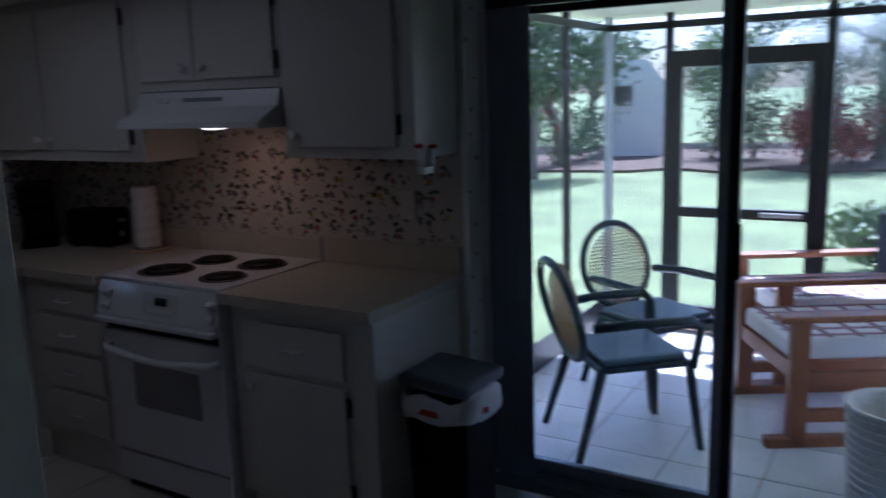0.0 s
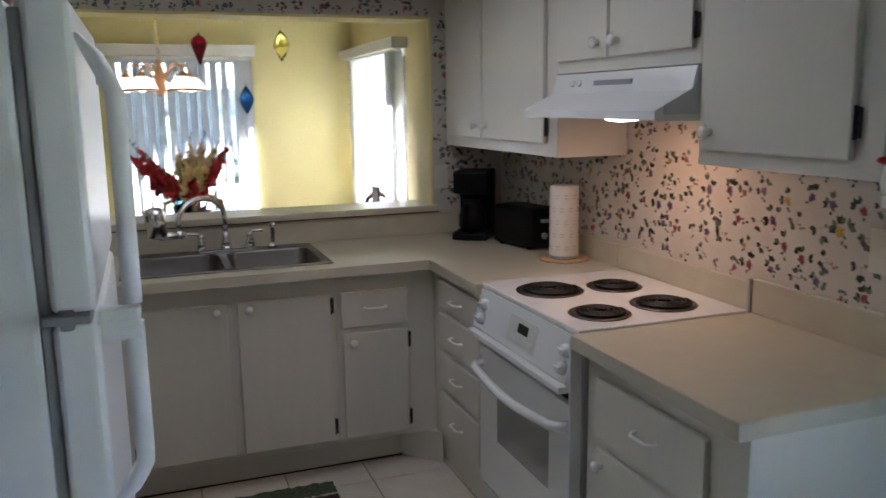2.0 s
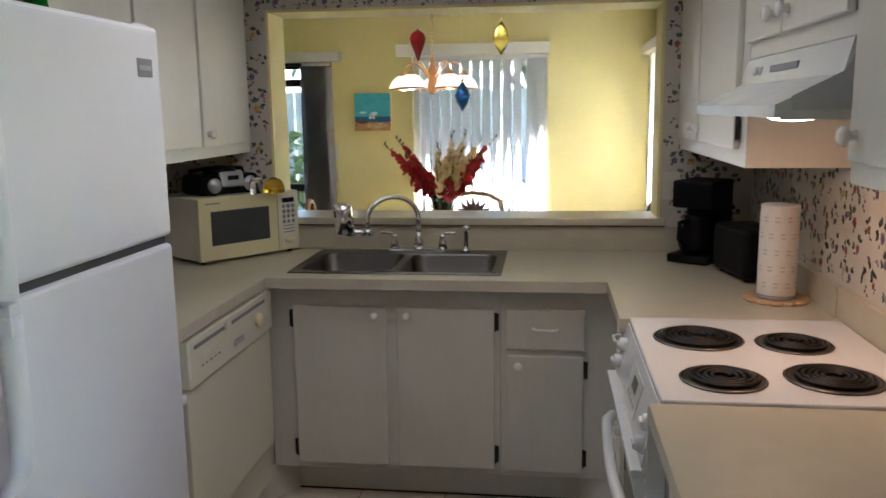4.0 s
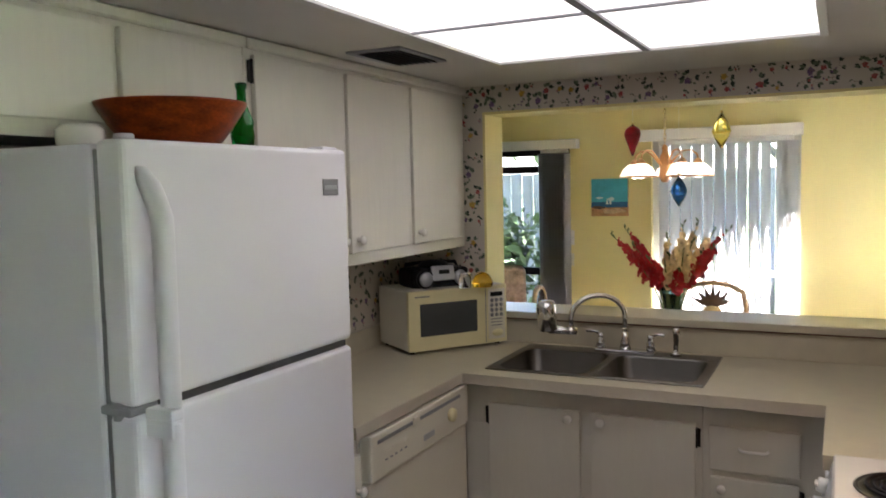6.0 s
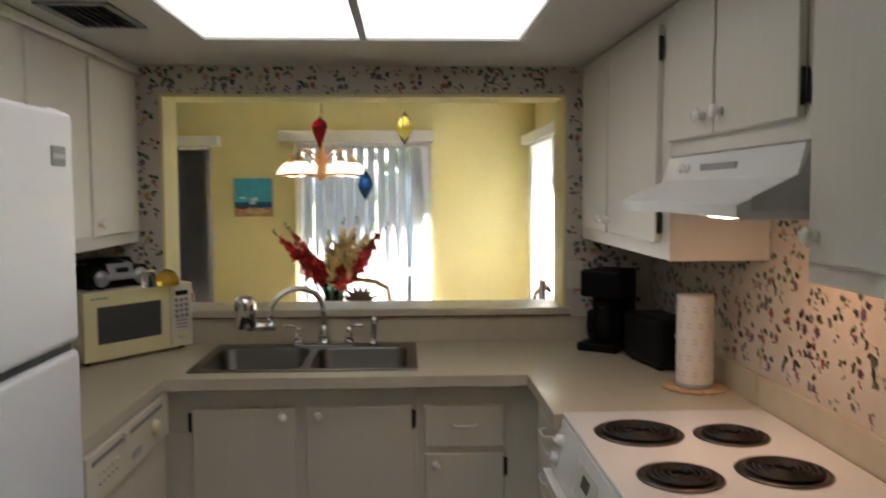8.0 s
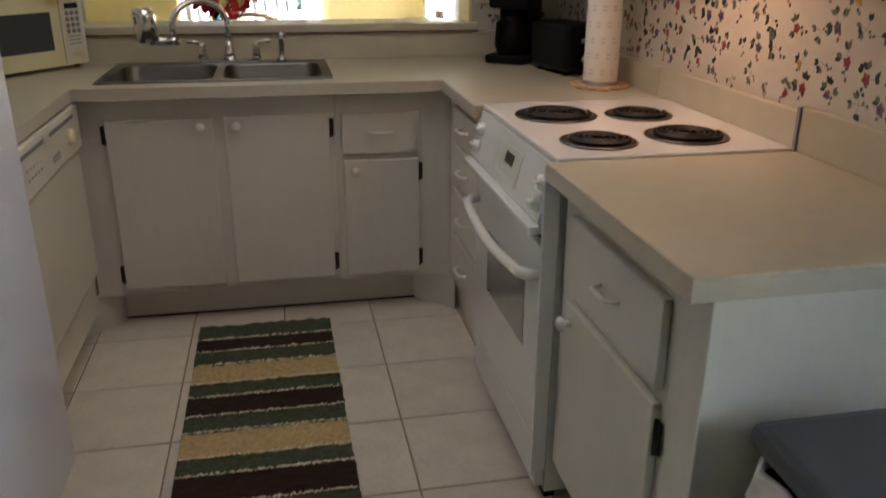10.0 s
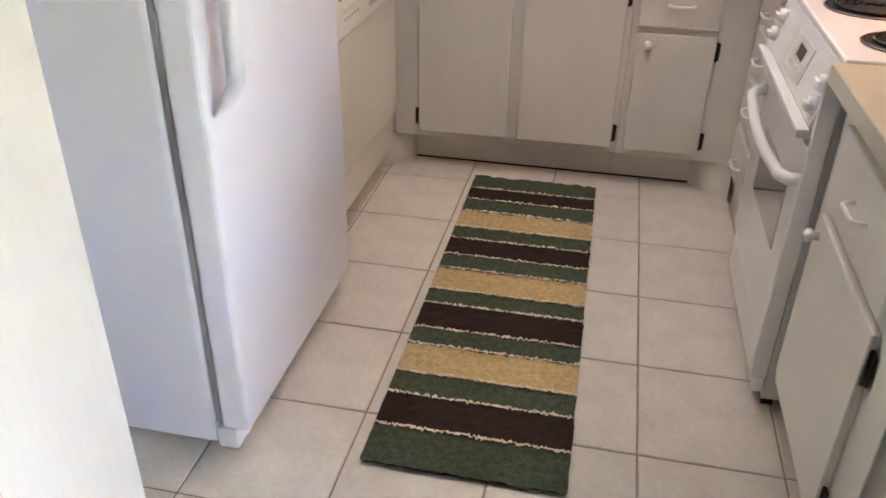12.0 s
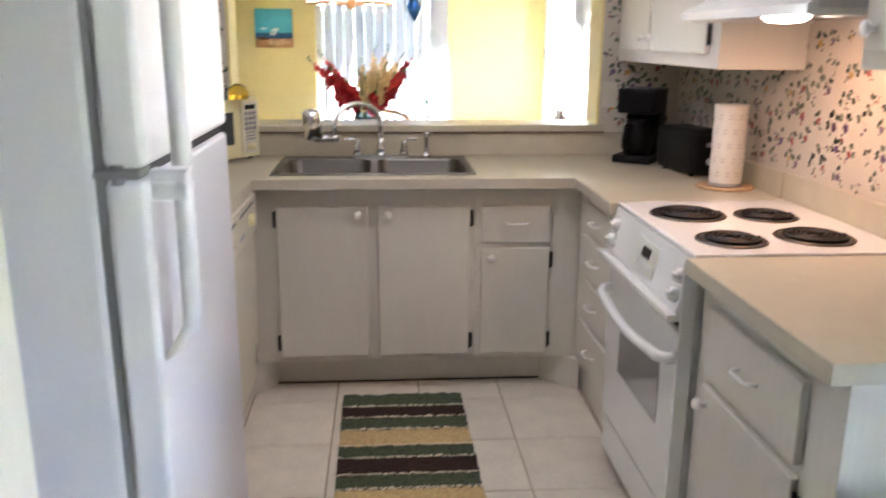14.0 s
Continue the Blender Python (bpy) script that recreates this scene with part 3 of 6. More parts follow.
part("panel", LEFT.box(-1.365, -0.638, 0.73, 0.88, 0.0, 0.045, 0.008, 2), ALMOND, dish, "almond control panel")
# no cavity is cut; a dark strip paints the pull slot's shade
part("vent_slot", LEFT.box(-1.33, -0.72, 0.846, 0.858, 0.0455, 0.047), GREYPRINT, dish, "flat dark strip for the shade in the pull slot")
part("latch", LEFT.box(-1.10, -1.06, 0.842, 0.87, 0.046, 0.056, 0.003), ALMOND, dish)
part("dial", lathe([(0.026, 0), (0.024, 0.016), (0.012, 0.02), (0, 0.02)], LEFT.p(-0.80, 0.80, 0.045), LEFT.out(), 20), CREAMYELLOW, dish, "yellowed round dial")
part("badge", LEFT.box(-1.02, -0.94, 0.765, 0.785, 0.0455, 0.0475), SILVER, dish, "small metal badge")
for k in range(5):
    part("button", LEFT.box(-1.285 + k * 0.032, -1.265 + k * 0.032, 0.805, 0.815, 0.045, 0.049, 0.001), ALMOND, dish)
    part("print", LEFT.box(-1.285 + k * 0.032, -1.268 + k * 0.032, 0.780, 0.785, 0.0452, 0.0462), GREYPRINT, dish)
part("door", LEFT.box(-1.365, -0.638, 0.26, 0.725, 0.0, 0.032, 0.008, 2), ALMOND, dish)
part("lower_panel", LEFT.box(-1.365, -0.638, 0.105, 0.25, 0.0, 0.012, 0.004), ALMOND, dish)
part("kick_plate", LEFT.box(-1.365, -0.638, 0.004, 0.10, -0.1, -0.06), ALMOND, dish)
cfill = thing("base_cabinet", "white corner filler between dishwasher and sink cabinet", "cabinet", (-2.2, -0.35, 0))
base_body(LEFT, -0.63, -0.005, 0.565, cfill)

# worktop: one U of laminate with a hole for the sink and a gap for the range
SKX0, SKX1, SKY0, SKY1 = -1.845, -1.022, -0.592, -0.075
top = thing("worktop", "beige laminate U-shaped worktop with square edges", "worktop", (-1.2, -0.3, CZ))
T0 = CZ - 0.04
for lo_, hi_ in (((-2.505, -1.44), (-1.903, -0.6781)), ((-2.505, -0.678), (SKX0 + 0.02, -0.002)), ((SKX1 - 0.02, -0.678), (-0.003, -0.002)),
                 ((SKX0 + 0.02, -0.678), (SKX1 - 0.02, SKY0 + 0.02)), ((SKX0 + 0.02, SKY1 - 0.02), (SKX1 - 0.02, -0.002)), ((-0.635, -1.185), (-0.003, -0.6781))):
    part("slab", box((*lo_, T0), (*hi_, CZ)), COUNTER, top)
part("edge_band", join(box((-1.903, -0.681, T0), (-0.632, -0.6782, CZ - 0.001)), box((-1.903, -1.44, T0), (-1.9002, -0.681, CZ - 0.001)), box((-0.638, -1.185, T0), (-0.6352, -0.681, CZ - 0.001))), LAMEDGE, top, "laminate edge band with a dark seam")
top2 = thing("worktop", "beige laminate worktop at the end beyond the range", "worktop", (-0.3, -2.2, CZ))
part("slab", box((-0.635, -2.567, T0), (-0.003, -1.882, CZ)), COUNTER, top2)
part("edge_band", join(box((-0.638, -2.570, T0), (-0.6352, -1.882, CZ - 0.001)), box((-0.6352, -2.570, T0), (-0.003, -2.5672, CZ - 0.001))), LAMEDGE, top2, "laminate edge band with a dark seam")
bs = thing("backsplash", "beige laminate upstand behind the worktop", "backsplash", (-1.2, 0, CZ))
part("panel", box((-2.49, -0.02, CZ), (-0.022, -0.001, OZ0 - 0.003), 0.002), COUNTER, bs)
part("panel", box((-0.02, -1.125, CZ), (-0.001, -0.022, CZ + 0.092), 0.002), COUNTER, bs)
part("panel", box((-2.508, -1.44, CZ), (-2.49, -0.022, CZ + 0.092), 0.002), COUNTER, bs)
bs2 = thing("backsplash", "beige laminate upstand beyond the range with a metal joint strip", "backsplash", (0, -2.0, CZ))
part("panel", box((-0.02, -2.56, CZ), (-0.001, -1.885, CZ + 0.105), 0.002), COUNTER, bs2)
part("panel", box((-0.018, -1.875, CZ - 0.0), (-0.001, -1.13, CZ + 0.092), 0.002), COUNTER, bs2)
part("joint_strip", box((-0.026, -1.887, CZ), (-0.0005, -1.875, CZ + 0.105), 0.001), GASKET, bs2, "grey metal joint strip")

# sink
sink = thing("kitchen_sink", "stainless steel double-bowl sink set in the worktop", "sink", (-1.42, -0.3, CZ))


def bowl(x0, x1, y0, y1, z, depth):
    bm = bmesh.new()
    rows = []
    for k, (inset, dz) in enumerate(((0.0, 0.0), (0.004, -0.008), (0.012, -depth * 0.85), (0.03, -depth * 0.97), (0.06, -depth))):
        rows.append([bm.verts.new((cx + math.cos(a) * r, cy + math.sin(a) * r, z + dz)) for cx, cy, r, a in corner_ring(x0 + inset, x1 - inset, y0 + inset, y1 - inset, 0.055)])
    for a, b in zip(rows, rows[1:]):
        for i in range(len(a)):
            bm.faces.new((a[i], a[(i + 1) % len(a)], b[(i + 1) % len(b)], b[i])).smooth = True
    bm.faces.new(rows[-1])
    return bm


def corner_ring(x0, x1, y0, y1, r):
    out = []
    for cx, cy, a0 in ((x1 - r, y1 - r, 0), (x0 + r, y1 - r, 90), (x0 + r, y0 + r, 180), (x1 - r, y0 + r, 270)):
        out += [(cx, cy, r, radians(a0 + k * 18)) for k in range(6)]
    return out


SZ = CZ + 0.006
smx = (SKX0 + SKX1) / 2
bowls = ((SKX0 + 0.035, smx - 0.015, SKY0 + 0.03, SKY1 - 0.10), (smx + 0.015, SKX1 - 0.035, SKY0 + 0.03, SKY1 - 0.10))
rim = [box((SKX0, SKY0, CZ + 0.0005), (SKX1, bowls[0][2], SZ), 0.002), box((SKX0, bowls[0][3], CZ + 0.0005), (SKX1, SKY1, SZ), 0.002),
       box((SKX0, bowls[0][2], CZ + 0.0005), (bowls[0][0], bowls[0][3], SZ)), box((bowls[0][1], bowls[0][2], CZ + 0.0005), (bowls[1][0], bowls[0][3], SZ)), box((bowls[1][1], bowls[0][2], CZ + 0.0005), (SKX1, bowls[0][3], SZ))]
part("rim", join(*rim), STEEL, sink)
for b in bowls:
    # corner gores close the square hole to the rounded bowl
    gore = bmesh.new()
    ring = [(cx + math.cos(a) * r, cy + math.sin(a) * r) for cx, cy, r, a in corner_ring(*b, 0.055)]
    for k, (sx, sy) in enumerate(((b[1], b[3]), (b[0], b[3]), (b[0], b[2]), (b[1], b[2]))):
        gore.faces.new([gore.verts.new((sx, sy, SZ - 0.0005))] + [gore.verts.new((x, y, SZ - 0.0005)) for x, y in ring[k * 6:k * 6 + 6]])
    ob = part("bowl", join(bowl(*b, SZ - 0.0005, 0.17), gore), STEEL, sink)
    cxb, cyb = (b[0] + b[1]) / 2, (b[2] + b[3]) / 2
    part("drain", lathe([(0.04, 0), (0.04, 0.003), (0.03, 0.001), (0, 0.001)], (cxb, cyb, SZ - 0.17), seg=20), CHROME, ob, "round chrome strainer")

# faucet with a filter on its spout
fa = thing("faucet", "chrome gooseneck faucet with two levers and a filter", "faucet", (-1.405, -0.12, SZ))
FX, FY = -1.405, -0.122
part("deck_plate", bevelled(box((FX - 0.125, FY - 0.028, SZ), (FX + 0.125, FY + 0.028, SZ + 0.016)), 0.007), CHROME, fa)
part("spout_base", lathe([(0.024, 0), (0.022, 0.03), (0.015, 0.05), (0.014, 0.075), (0, 0.075)], (FX, FY, SZ + 0.015)), CHROME, fa)
sp = [(FX, FY, SZ + 0.08), (FX, FY, SZ + 0.15)]
for k in range(1, 13):
    a = math.pi * k / 12
    sp.append((FX - 0.1 * (1 - math.cos(a)), FY - 0.055 * (1 - math.cos(a)), SZ + 0.15 + 0.095 * math.sin(a)))
sp.append((FX - 0.2, FY - 0.11, SZ + 0.12))
part("spout", tube(sp, 0.0115, 12), CHROME, fa)
for s in (-1, 1):
    lv = part("lever", join(lathe([(0.021, 0), (0.018, 0.025), (0.013, 0.05), (0.015, 0.06), (0, 0.066)], (FX + s * 0.105, FY, SZ + 0.015), seg=16),
                            tube([(FX + s * 0.105, FY, SZ + 0.075), (FX + s * 0.13, FY, SZ + 0.083), (FX + s * 0.165, FY - 0.01, SZ + 0.084)], 0.0065, 8)), CHROME, fa)
flt = part("filter", lathe([(0.03, 0), (0.041, 0.008), (0.042, 0.10), (0.036, 0.122), (0.02, 0.13), (0, 0.131)], (FX - 0.285, FY - 0.15, SZ + 0.10), (-0.1, 0, 1), 20), CHROME, fa, "chrome cylindrical water filter")
part("filter_arm", join(tube([(FX - 0.2, FY - 0.11, SZ + 0.115), (FX - 0.2, FY - 0.11, SZ + 0.085)], 0.017, 12), tube([(FX - 0.18, FY - 0.1, SZ + 0.098), (FX - 0.285, FY - 0.15, SZ + 0.105)], 0.016, 10)), CHROME, flt)
sprayer = thing("sink_sprayer", "chrome hand sprayer beside the faucet", "sprayer", (-1.20, -0.12, SZ))
part("collar", lathe([(0.022, 0), (0.02, 0.012), (0.012, 0.02), (0, 0.02)], (-1.20, -0.12, SZ), seg=16), CHROME, sprayer)
part("head", lathe([(0.010, 0.018), (0.011, 0.05), (0.016, 0.09), (0.016, 0.11), (0.008, 0.12), (0, 0.12)], (-1.20, -0.12, SZ), (0.05, -0.05, 1), 14), CHROME, sprayer)

# ---- kitchen: wall cabinets ----
UR = Face("-x", -0.30)


def wall_cab(face, u0, u1, v0, v1, depth, label):
    c = (face.p((u0 + u1) / 2, v0, -depth / 2))
    ob = thing("wall_cabinet", label, "cabinet", c)
    part("body", face.box(u0, u1, v0, v1, -depth, 0.0, 0.002), PAINT, ob)
    return ob


c = wall_cab(UR, 0.003, 1.16, 1.368, CEILZ - 0.002, 0.297, "white painted wall cabinet with two doors and ceramic knobs")
for u0, u1, ku in ((0.07, 0.485, 0.44), (0.505, 1.08, 0.545)):
    d = door(UR, u0, u1, 1.418, 2.06, c)
    knob(UR, ku, 1.47, 0.019, d, r=0.015)
for hv in (1.48, 1.99):
    hinge(UR, 1.083, hv, 0.006, c, 1)
c = wall_cab(UR, 1.162, 1.965, 1.667, CEILZ - 0.002, 0.297, "white painted wall cabinet above the range hood")
for u0, u1, ku, hs in ((1.185, 1.515, 1.465, 0), (1.53, 1.945, 1.575, 1)):
    d = door(UR, u0, u1, 1.71, 2.06, c)
    knob(UR, ku, 1.758, 0.019, d, r=0.019)
for hv in (1.769, 2.0):
    hinge(UR, 1.948, hv, 0.006, c, 1)
c = wall_cab(UR, 1.967, 2.56, 1.398, CEILZ - 0.002, 0.297, "white painted wall cabinet with one wide door")
d = door(UR, 2.0, 2.49, 1.44, 2.06, c)
knob(UR, 2.035, 1.488, 0.019, d, r=0.019)
for hv in (1.52, 1.98):
    hinge(UR, 2.493, hv, 0.006, c, 1)
UL = Face("+x", -2.188)
c = wall_cab(UL, -1.54, -0.004, 1.366, CEILZ - 0.002, 0.317, "white painted wall cabinet with three doors over the worktop")
for u0, u1, ku in ((-1.512, -1.03, -1.075), (-1.01, -0.555, -0.97), (-0.532, -0.04, -0.495)):
    d = door(UL, u0, u1, 1.412, 2.05, c)
    knob(UL, ku, 1.46, 0.019, d)
hinge(UL, -1.517, 2.0, 0.006, c, -1)
part("crown_strip", UL.box(-1.54, -0.004, 2.065, CEILZ - 0.003, 0.0005, 0.022, 0.006), PAINT, c)
c = wall_cab(UL, -2.43, -1.545, 1.775, CEILZ - 0.002, 0.317, "white painted wall cabinet above the fridge")
for u0, u1, ku in ((-2.42, -2.037, -2.075), (-2.012, -1.632, -1.955)):
    d = door(UL, u0, u1, 1.815, 2.05, c)
    kb = knob(UL, ku, 1.85, 0.019, d, r=0.018, label="cream knob on a brass backplate")
    part("backplate", lathe([(0.0, 0), (0.021, 0.0), (0.02, 0.003), (0.008, 0.004), (0, 0.004)], UL.p(ku, 1.85, 0.019), UL.out(), 20), BRASS, kb, "brass backplate")
part("crown_strip", UL.box(-2.43, -1.545, 2.065, CEILZ - 0.003, 0.0005, 0.022, 0.006), PAINT, c)

# ---- tall pantry beside the fridge ----
pan = thing("pantry_cupboard", "tall off-white pantry cupboard with stacked doors", "cupboard", (-2.2, -2.72, 0))
part("body", box((-2.51, -2.892, 0.0), (-1.97, -2.556, CEILZ - 0.002), 0.003), PAINT, pan)
PF = Face("-y", -2.892)
for v0, v1, kv, ku in ((0.12, 1.437, 1.36, -2.11), (1.475, 2.05, 1.53, -2.46)):
    d = door(PF, -2.495, -2.07, v0, v1, pan)
    # thin dark strip paints the shadow beside the door edge
    part("shadow_gap", PF.box(-2.069, -2.064, v0, v1, 0.0, 0.0008), SHADOWGAP, d, "dark strip painted as the shadow at the door edge")
    knob(PF, ku, kv, 0.019, d, r=0.015)

# ---- fridge ----
FRF = Face("+x", -1.93)
fridge = thing("refrigerator", "white top-freezer refrigerator with textured enamel doors", "refrigerator", (-2.2, -1.88, 0))
part("body", box((-2.49, -2.338, 0.03), (-1.892, -1.582, 1.711), 0.012, 2), FRIDGEWHITE, fridge)
part("gasket", box((-1.893, -2.334, 0.09), (-1.874, -1.60, 1.70), 0.003), GASKET, fridge, "grey rubber door seal")


def fridge_door(v0, v1, name):
    return part(name, bevelled(box((-1.874, -2.345, v0), (-1.800, -1.575, v1)), 0.018, 4), FRIDGEWHITE, fridge)


fd = fridge_door(1.210, 1.717, "freezer_door")
md = fridge_door(0.085, 1.192, "fridge_door")
# dark filler puts the shade of the door gap into colour
part("gap_shadow", box((-1.862, -2.31, 1.187), (-1.814, -1.59, 1.215)), SHADOWGAP, fridge, "dark strip painting the shade between the doors")


def fridge_handle(parent, za, zb, out):
    """A bowed bar: anchored flush at one end, standing off at the other."""
    n, y = 14, -2.302
    bm = bmesh.new()
    rows = []
    for k in range(n + 1):
        f = k / n
        z = za + (zb - za) * f
        d = out * min(1.0, f / 0.22) ** 0.7
        w = 0.02 - 0.003 * f
        x = -1.800 + d
        t = 0.016 if k else 0.004
        w = w if k else w * 0.6
        rows.append([bm.verts.new(p) for p in ((x - t, y - w, z), (x + t * 0.4, y - w, z), (x + t, y - w * 0.4, z), (x + t, y + w * 0.4, z), (x + t * 0.4, y + w, z), (x - t, y + w, z))])
    for a, b in zip(rows, rows[1:]):
        for i in range(6):
            bm.faces.new((a[i], a[(i + 1) % 6], b[(i + 1) % 6], b[i])).smooth = True
    bm.faces.new(rows[0]), bm.faces.new(rows[-1])
    foot = box((-1.803, y - 0.018, zb - 0.03), (-1.800 + out + 0.012, y + 0.018, zb + (0.006 if zb > za else -0.006)), 0.006, 2)
    bmesh.ops.recalc_face_normals(bm, faces=bm.faces[:])
    return part("handle", join(bm, foot), FRIDGEWHITE, parent, "bowed white handle")


fridge_handle(fd, 1.665, 1.212, 0.055)
fridge_handle(md, 0.845, 1.178, 0.055)
part("hinge_cover", lathe([(0.0, 0.012), (0.017, 0.011), (0.02, 0.007), (0.02, 0.0), (0, 0.0)], (-1.842, -2.30, 1.7172), seg=20), FRIDGEWHITE, fridge)
part("hinge_cover", box((-1.872, -1.66, 1.7115), (-1.82, -1.59, 1.724), 0.005, 2), FRIDGEWHITE, fridge)
part("mid_hinge", join(box((-1.89, -2.35, 1.192), (-1.81, -2.275, 1.209), 0.003), tube([(-1.85, -2.335, 1.182), (-1.85, -2.335, 1.217)], 0.014, 10)), GASKET, fridge, "grey metal middle hinge")
bd = part("badge", box((-1.801, -1.695, 1.598), (-1.7975, -1.625, 1.640), 0.001), GREYPRINT, fd, "grey metal badge")
part("print", box((-1.7976, -1.688, 1.613), (-1.797, -1.632, 1.624)), SILVER, bd)
part("grille", box((-1.88, -2.32, 0.012), (-1.85, -1.60, 0.078), 0.004), FRIDGEWHITE, fridge)
part("foot", lathe([(0.02, 0), (0.02, 0.03), (0, 0.03)], (-1.87, -2.25, 0.0), seg=12), FRIDGEWHITE, fridge)
part("foot", lathe([(0.02, 0), (0.02, 0.03), (0, 0.03)], (-1.90, -1.62, 0.0), seg=12), FRIDGEWHITE, fridge)
part("bottom_hinge", bevelled(box((-1.891, -2.342, 0.022), (-1.838, -2.27, 0.083)), 0.01, 2), FRIDGEWHITE, fridge)

fridge.location.x -= 0.012
fridge.location.y -= 0.006
fridge.scale.z = 1.02
FTOP = 1.7465

bowl_ob = thing("wooden_bowl", "wide red-brown turned wooden bowl on the fridge", "bowl", (-2.07, -1.955, FTOP))
part("shell", lathe([(0.0, 0.001), (0.09, 0.0), (0.105, 0.008), (0.14, 0.05), (0.178, 0.108), (0.181, 0.115), (0.172, 0.115), (0.133, 0.055), (0.085, 0.02), (0, 0.016)], (-2.07, -1.955, FTOP), seg=40), WOODBOWL, bowl_ob)
bottle = thing("glass_bottle", "ribbed green glass bottle standing on the fridge", "bottle", (-2.03, -1.745, FTOP))
part("glass", lathe([(0.0, 0.0), (0.029, 0.0), (0.033, 0.01), (0.029, 0.025), (0.032, 0.045), (0.029, 0.065), (0.031, 0.08), (0.018, 0.115), (0.0125, 0.13), (0.0125, 0.168), (0.0155, 0.17), (0.0155, 0.183), (0.0105, 0.185), (0.0095, 0.135), (0.014, 0.112), (0.026, 0.075), (0.026, 0.02), (0, 0.012)], (-2.03, -1.745, FTOP), seg=24), GREENGLASS, bottle)
tub = thing("plastic_tub", "white round plastic tub lying behind the bowl", "tub", (-2.10, -2.20, FTOP))
part("shell", lathe([(0.0, 0), (0.045, 0.0), (0.05, 0.01), (0.052, 0.04), (0.042, 0.052), (0, 0.055)], (-2.10, -2.20, FTOP), seg=28), CERAMIC, tub)

# ---- range ----
rg = thing("range", "white drop-in electric range with four coil burners", "stove", (-0.32, -1.55, 0))
RY0_, RY1_ = -1.878, -1.187
part("body", box((-0.595, RY0_ + 0.005, 0.03), (-0.03, RY1_ - 0.005, 0.918)), APPLIANCE, rg)
part("cooktop", bevelled(box((-0.612, RY0_, 0.918), (-0.022, RY1_, 0.937)), 0.007, 3), APPLIANCE, rg)
# slanted control panel
part("control_panel", prism([(-0.59, 0.775), (-0.59, 0.918), (-0.614, 0.918), (-0.650, 0.785), (-0.646, 0.775)], RY0_ + 0.004, RY1_ - 0.004, "y"), APPLIANCE, rg)
nrm = Vector((-0.133, 0, 0.036)).normalized()


def on_panel(y, v):
    return Vector((-0.614 - 0.036 * v, y, 0.918 - 0.133 * v))


for y, v in ((-1.255, 0.35), (-1.255, 0.72), (-1.845, 0.35), (-1.845, 0.72)):
    c0 = on_panel(y, v)
    kb = part("burner_knob", lathe([(0.021, 0), (0.02, 0.006), (0.017, 0.02), (0.015, 0.022), (0, 0.022)], c0, nrm, 18), APPLIANCE, rg)
    part("grip", turned(box((-0.004, -0.016, -0.0), (0.004, 0.016, 0.008), 0.002), Matrix.Translation(c0 + nrm * 0.02) @ Vector((0, 0, 1)).rotation_difference(nrm).to_matrix().to_4x4()), APPLIANCE, kb)


def panel_plate(y0, y1, v0, v1, lift):
    bm = bmesh.new()
    pts = [on_panel(y0, v0), on_panel(y1, v0), on_panel(y1, v1), on_panel(y0, v1)]
    A, B = [bm.verts.new(p - nrm * 0.001) for p in pts], [bm.verts.new(p + nrm * lift) for p in pts]
    bm.faces.new(A), bm.faces.new(B)
    for i in range(4):
        bm.faces.new((A[i], A[(i + 1) % 4], B[(i + 1) % 4], B[i]))
    bmesh.ops.recalc_face_normals(bm, faces=bm.faces[:])
    return bm


cp = part("clock_plate", panel_plate(-1.66, -1.46, 0.2, 0.85, 0.002), PANELGREY, rg, "grey clock and timer plate")
part("display", panel_plate(-1.60, -1.53, 0.33, 0.55, 0.0032), DISPLAY, cp, "small dark clock display")
for k in range(4):
    part("button", panel_plate(-1.635 + k * 0.038, -1.61 + k * 0.038, 0.65, 0.75, 0.0035), APPLIANCE, cp)
part("lower_trim", bevelled(box((-0.672, RY0_ + 0.004, 0.755), (-0.60, RY1_ - 0.004, 0.776)), 0.005, 2), APPLIANCE, rg, "white ledge under the controls")
part("vent_slot", box((-0.612, RY0_ + 0.012, 0.715), (-0.596, RY1_ - 0.012, 0.754)), BLACK, rg, "black oven vent slot")
od = part("oven_door", bevelled(box((-0.630, RY0_ + 0.008, 0.19), (-0.597, RY1_ - 0.008, 0.715)), 0.008, 2), APPLIANCE, rg)
part("window", box((-0.6325, -1.74, 0.40), (-0.629, -1.36, 0.59), 0.001), OVENGLASS, od, "oven window, grey base for the light it reflects")
hp = [(-0.628, -1.865, 0.655), (-0.660, -1.862, 0.652), (-0.676, -1.83, 0.648)] + [(-0.678 - 0.006 * math.sin(math.pi * k / 10), -1.80 + k * 0.05, 0.647 - 0.018 * math.sin(math.pi * k / 10)) for k in range(11)] + [(-0.676, -1.27, 0.648), (-0.660, -1.238, 0.652), (-0.628, -1.235, 0.655)]
part("handle", tube(hp, 0.0155, 12), APPLIANCE, od, "bowed white oven handle")
part("drawer", bevelled(box((-0.622, RY0_ + 0.010, 0.045), (-0.597, RY1_ - 0.010, 0.175)), 0.005, 2), APPLIANCE, rg)
part("kick_plate", box((-0.59, RY0_ + 0.02, 0.0), (-0.56, RY1_ - 0.02, 0.04)), BLACK, rg)
part("side_trim", box((-0.640, RY0_ - 0.004, 0.10), (-0.598, RY0_ + 0.004, 0.925), 0.003), APPLIANCE, rg)


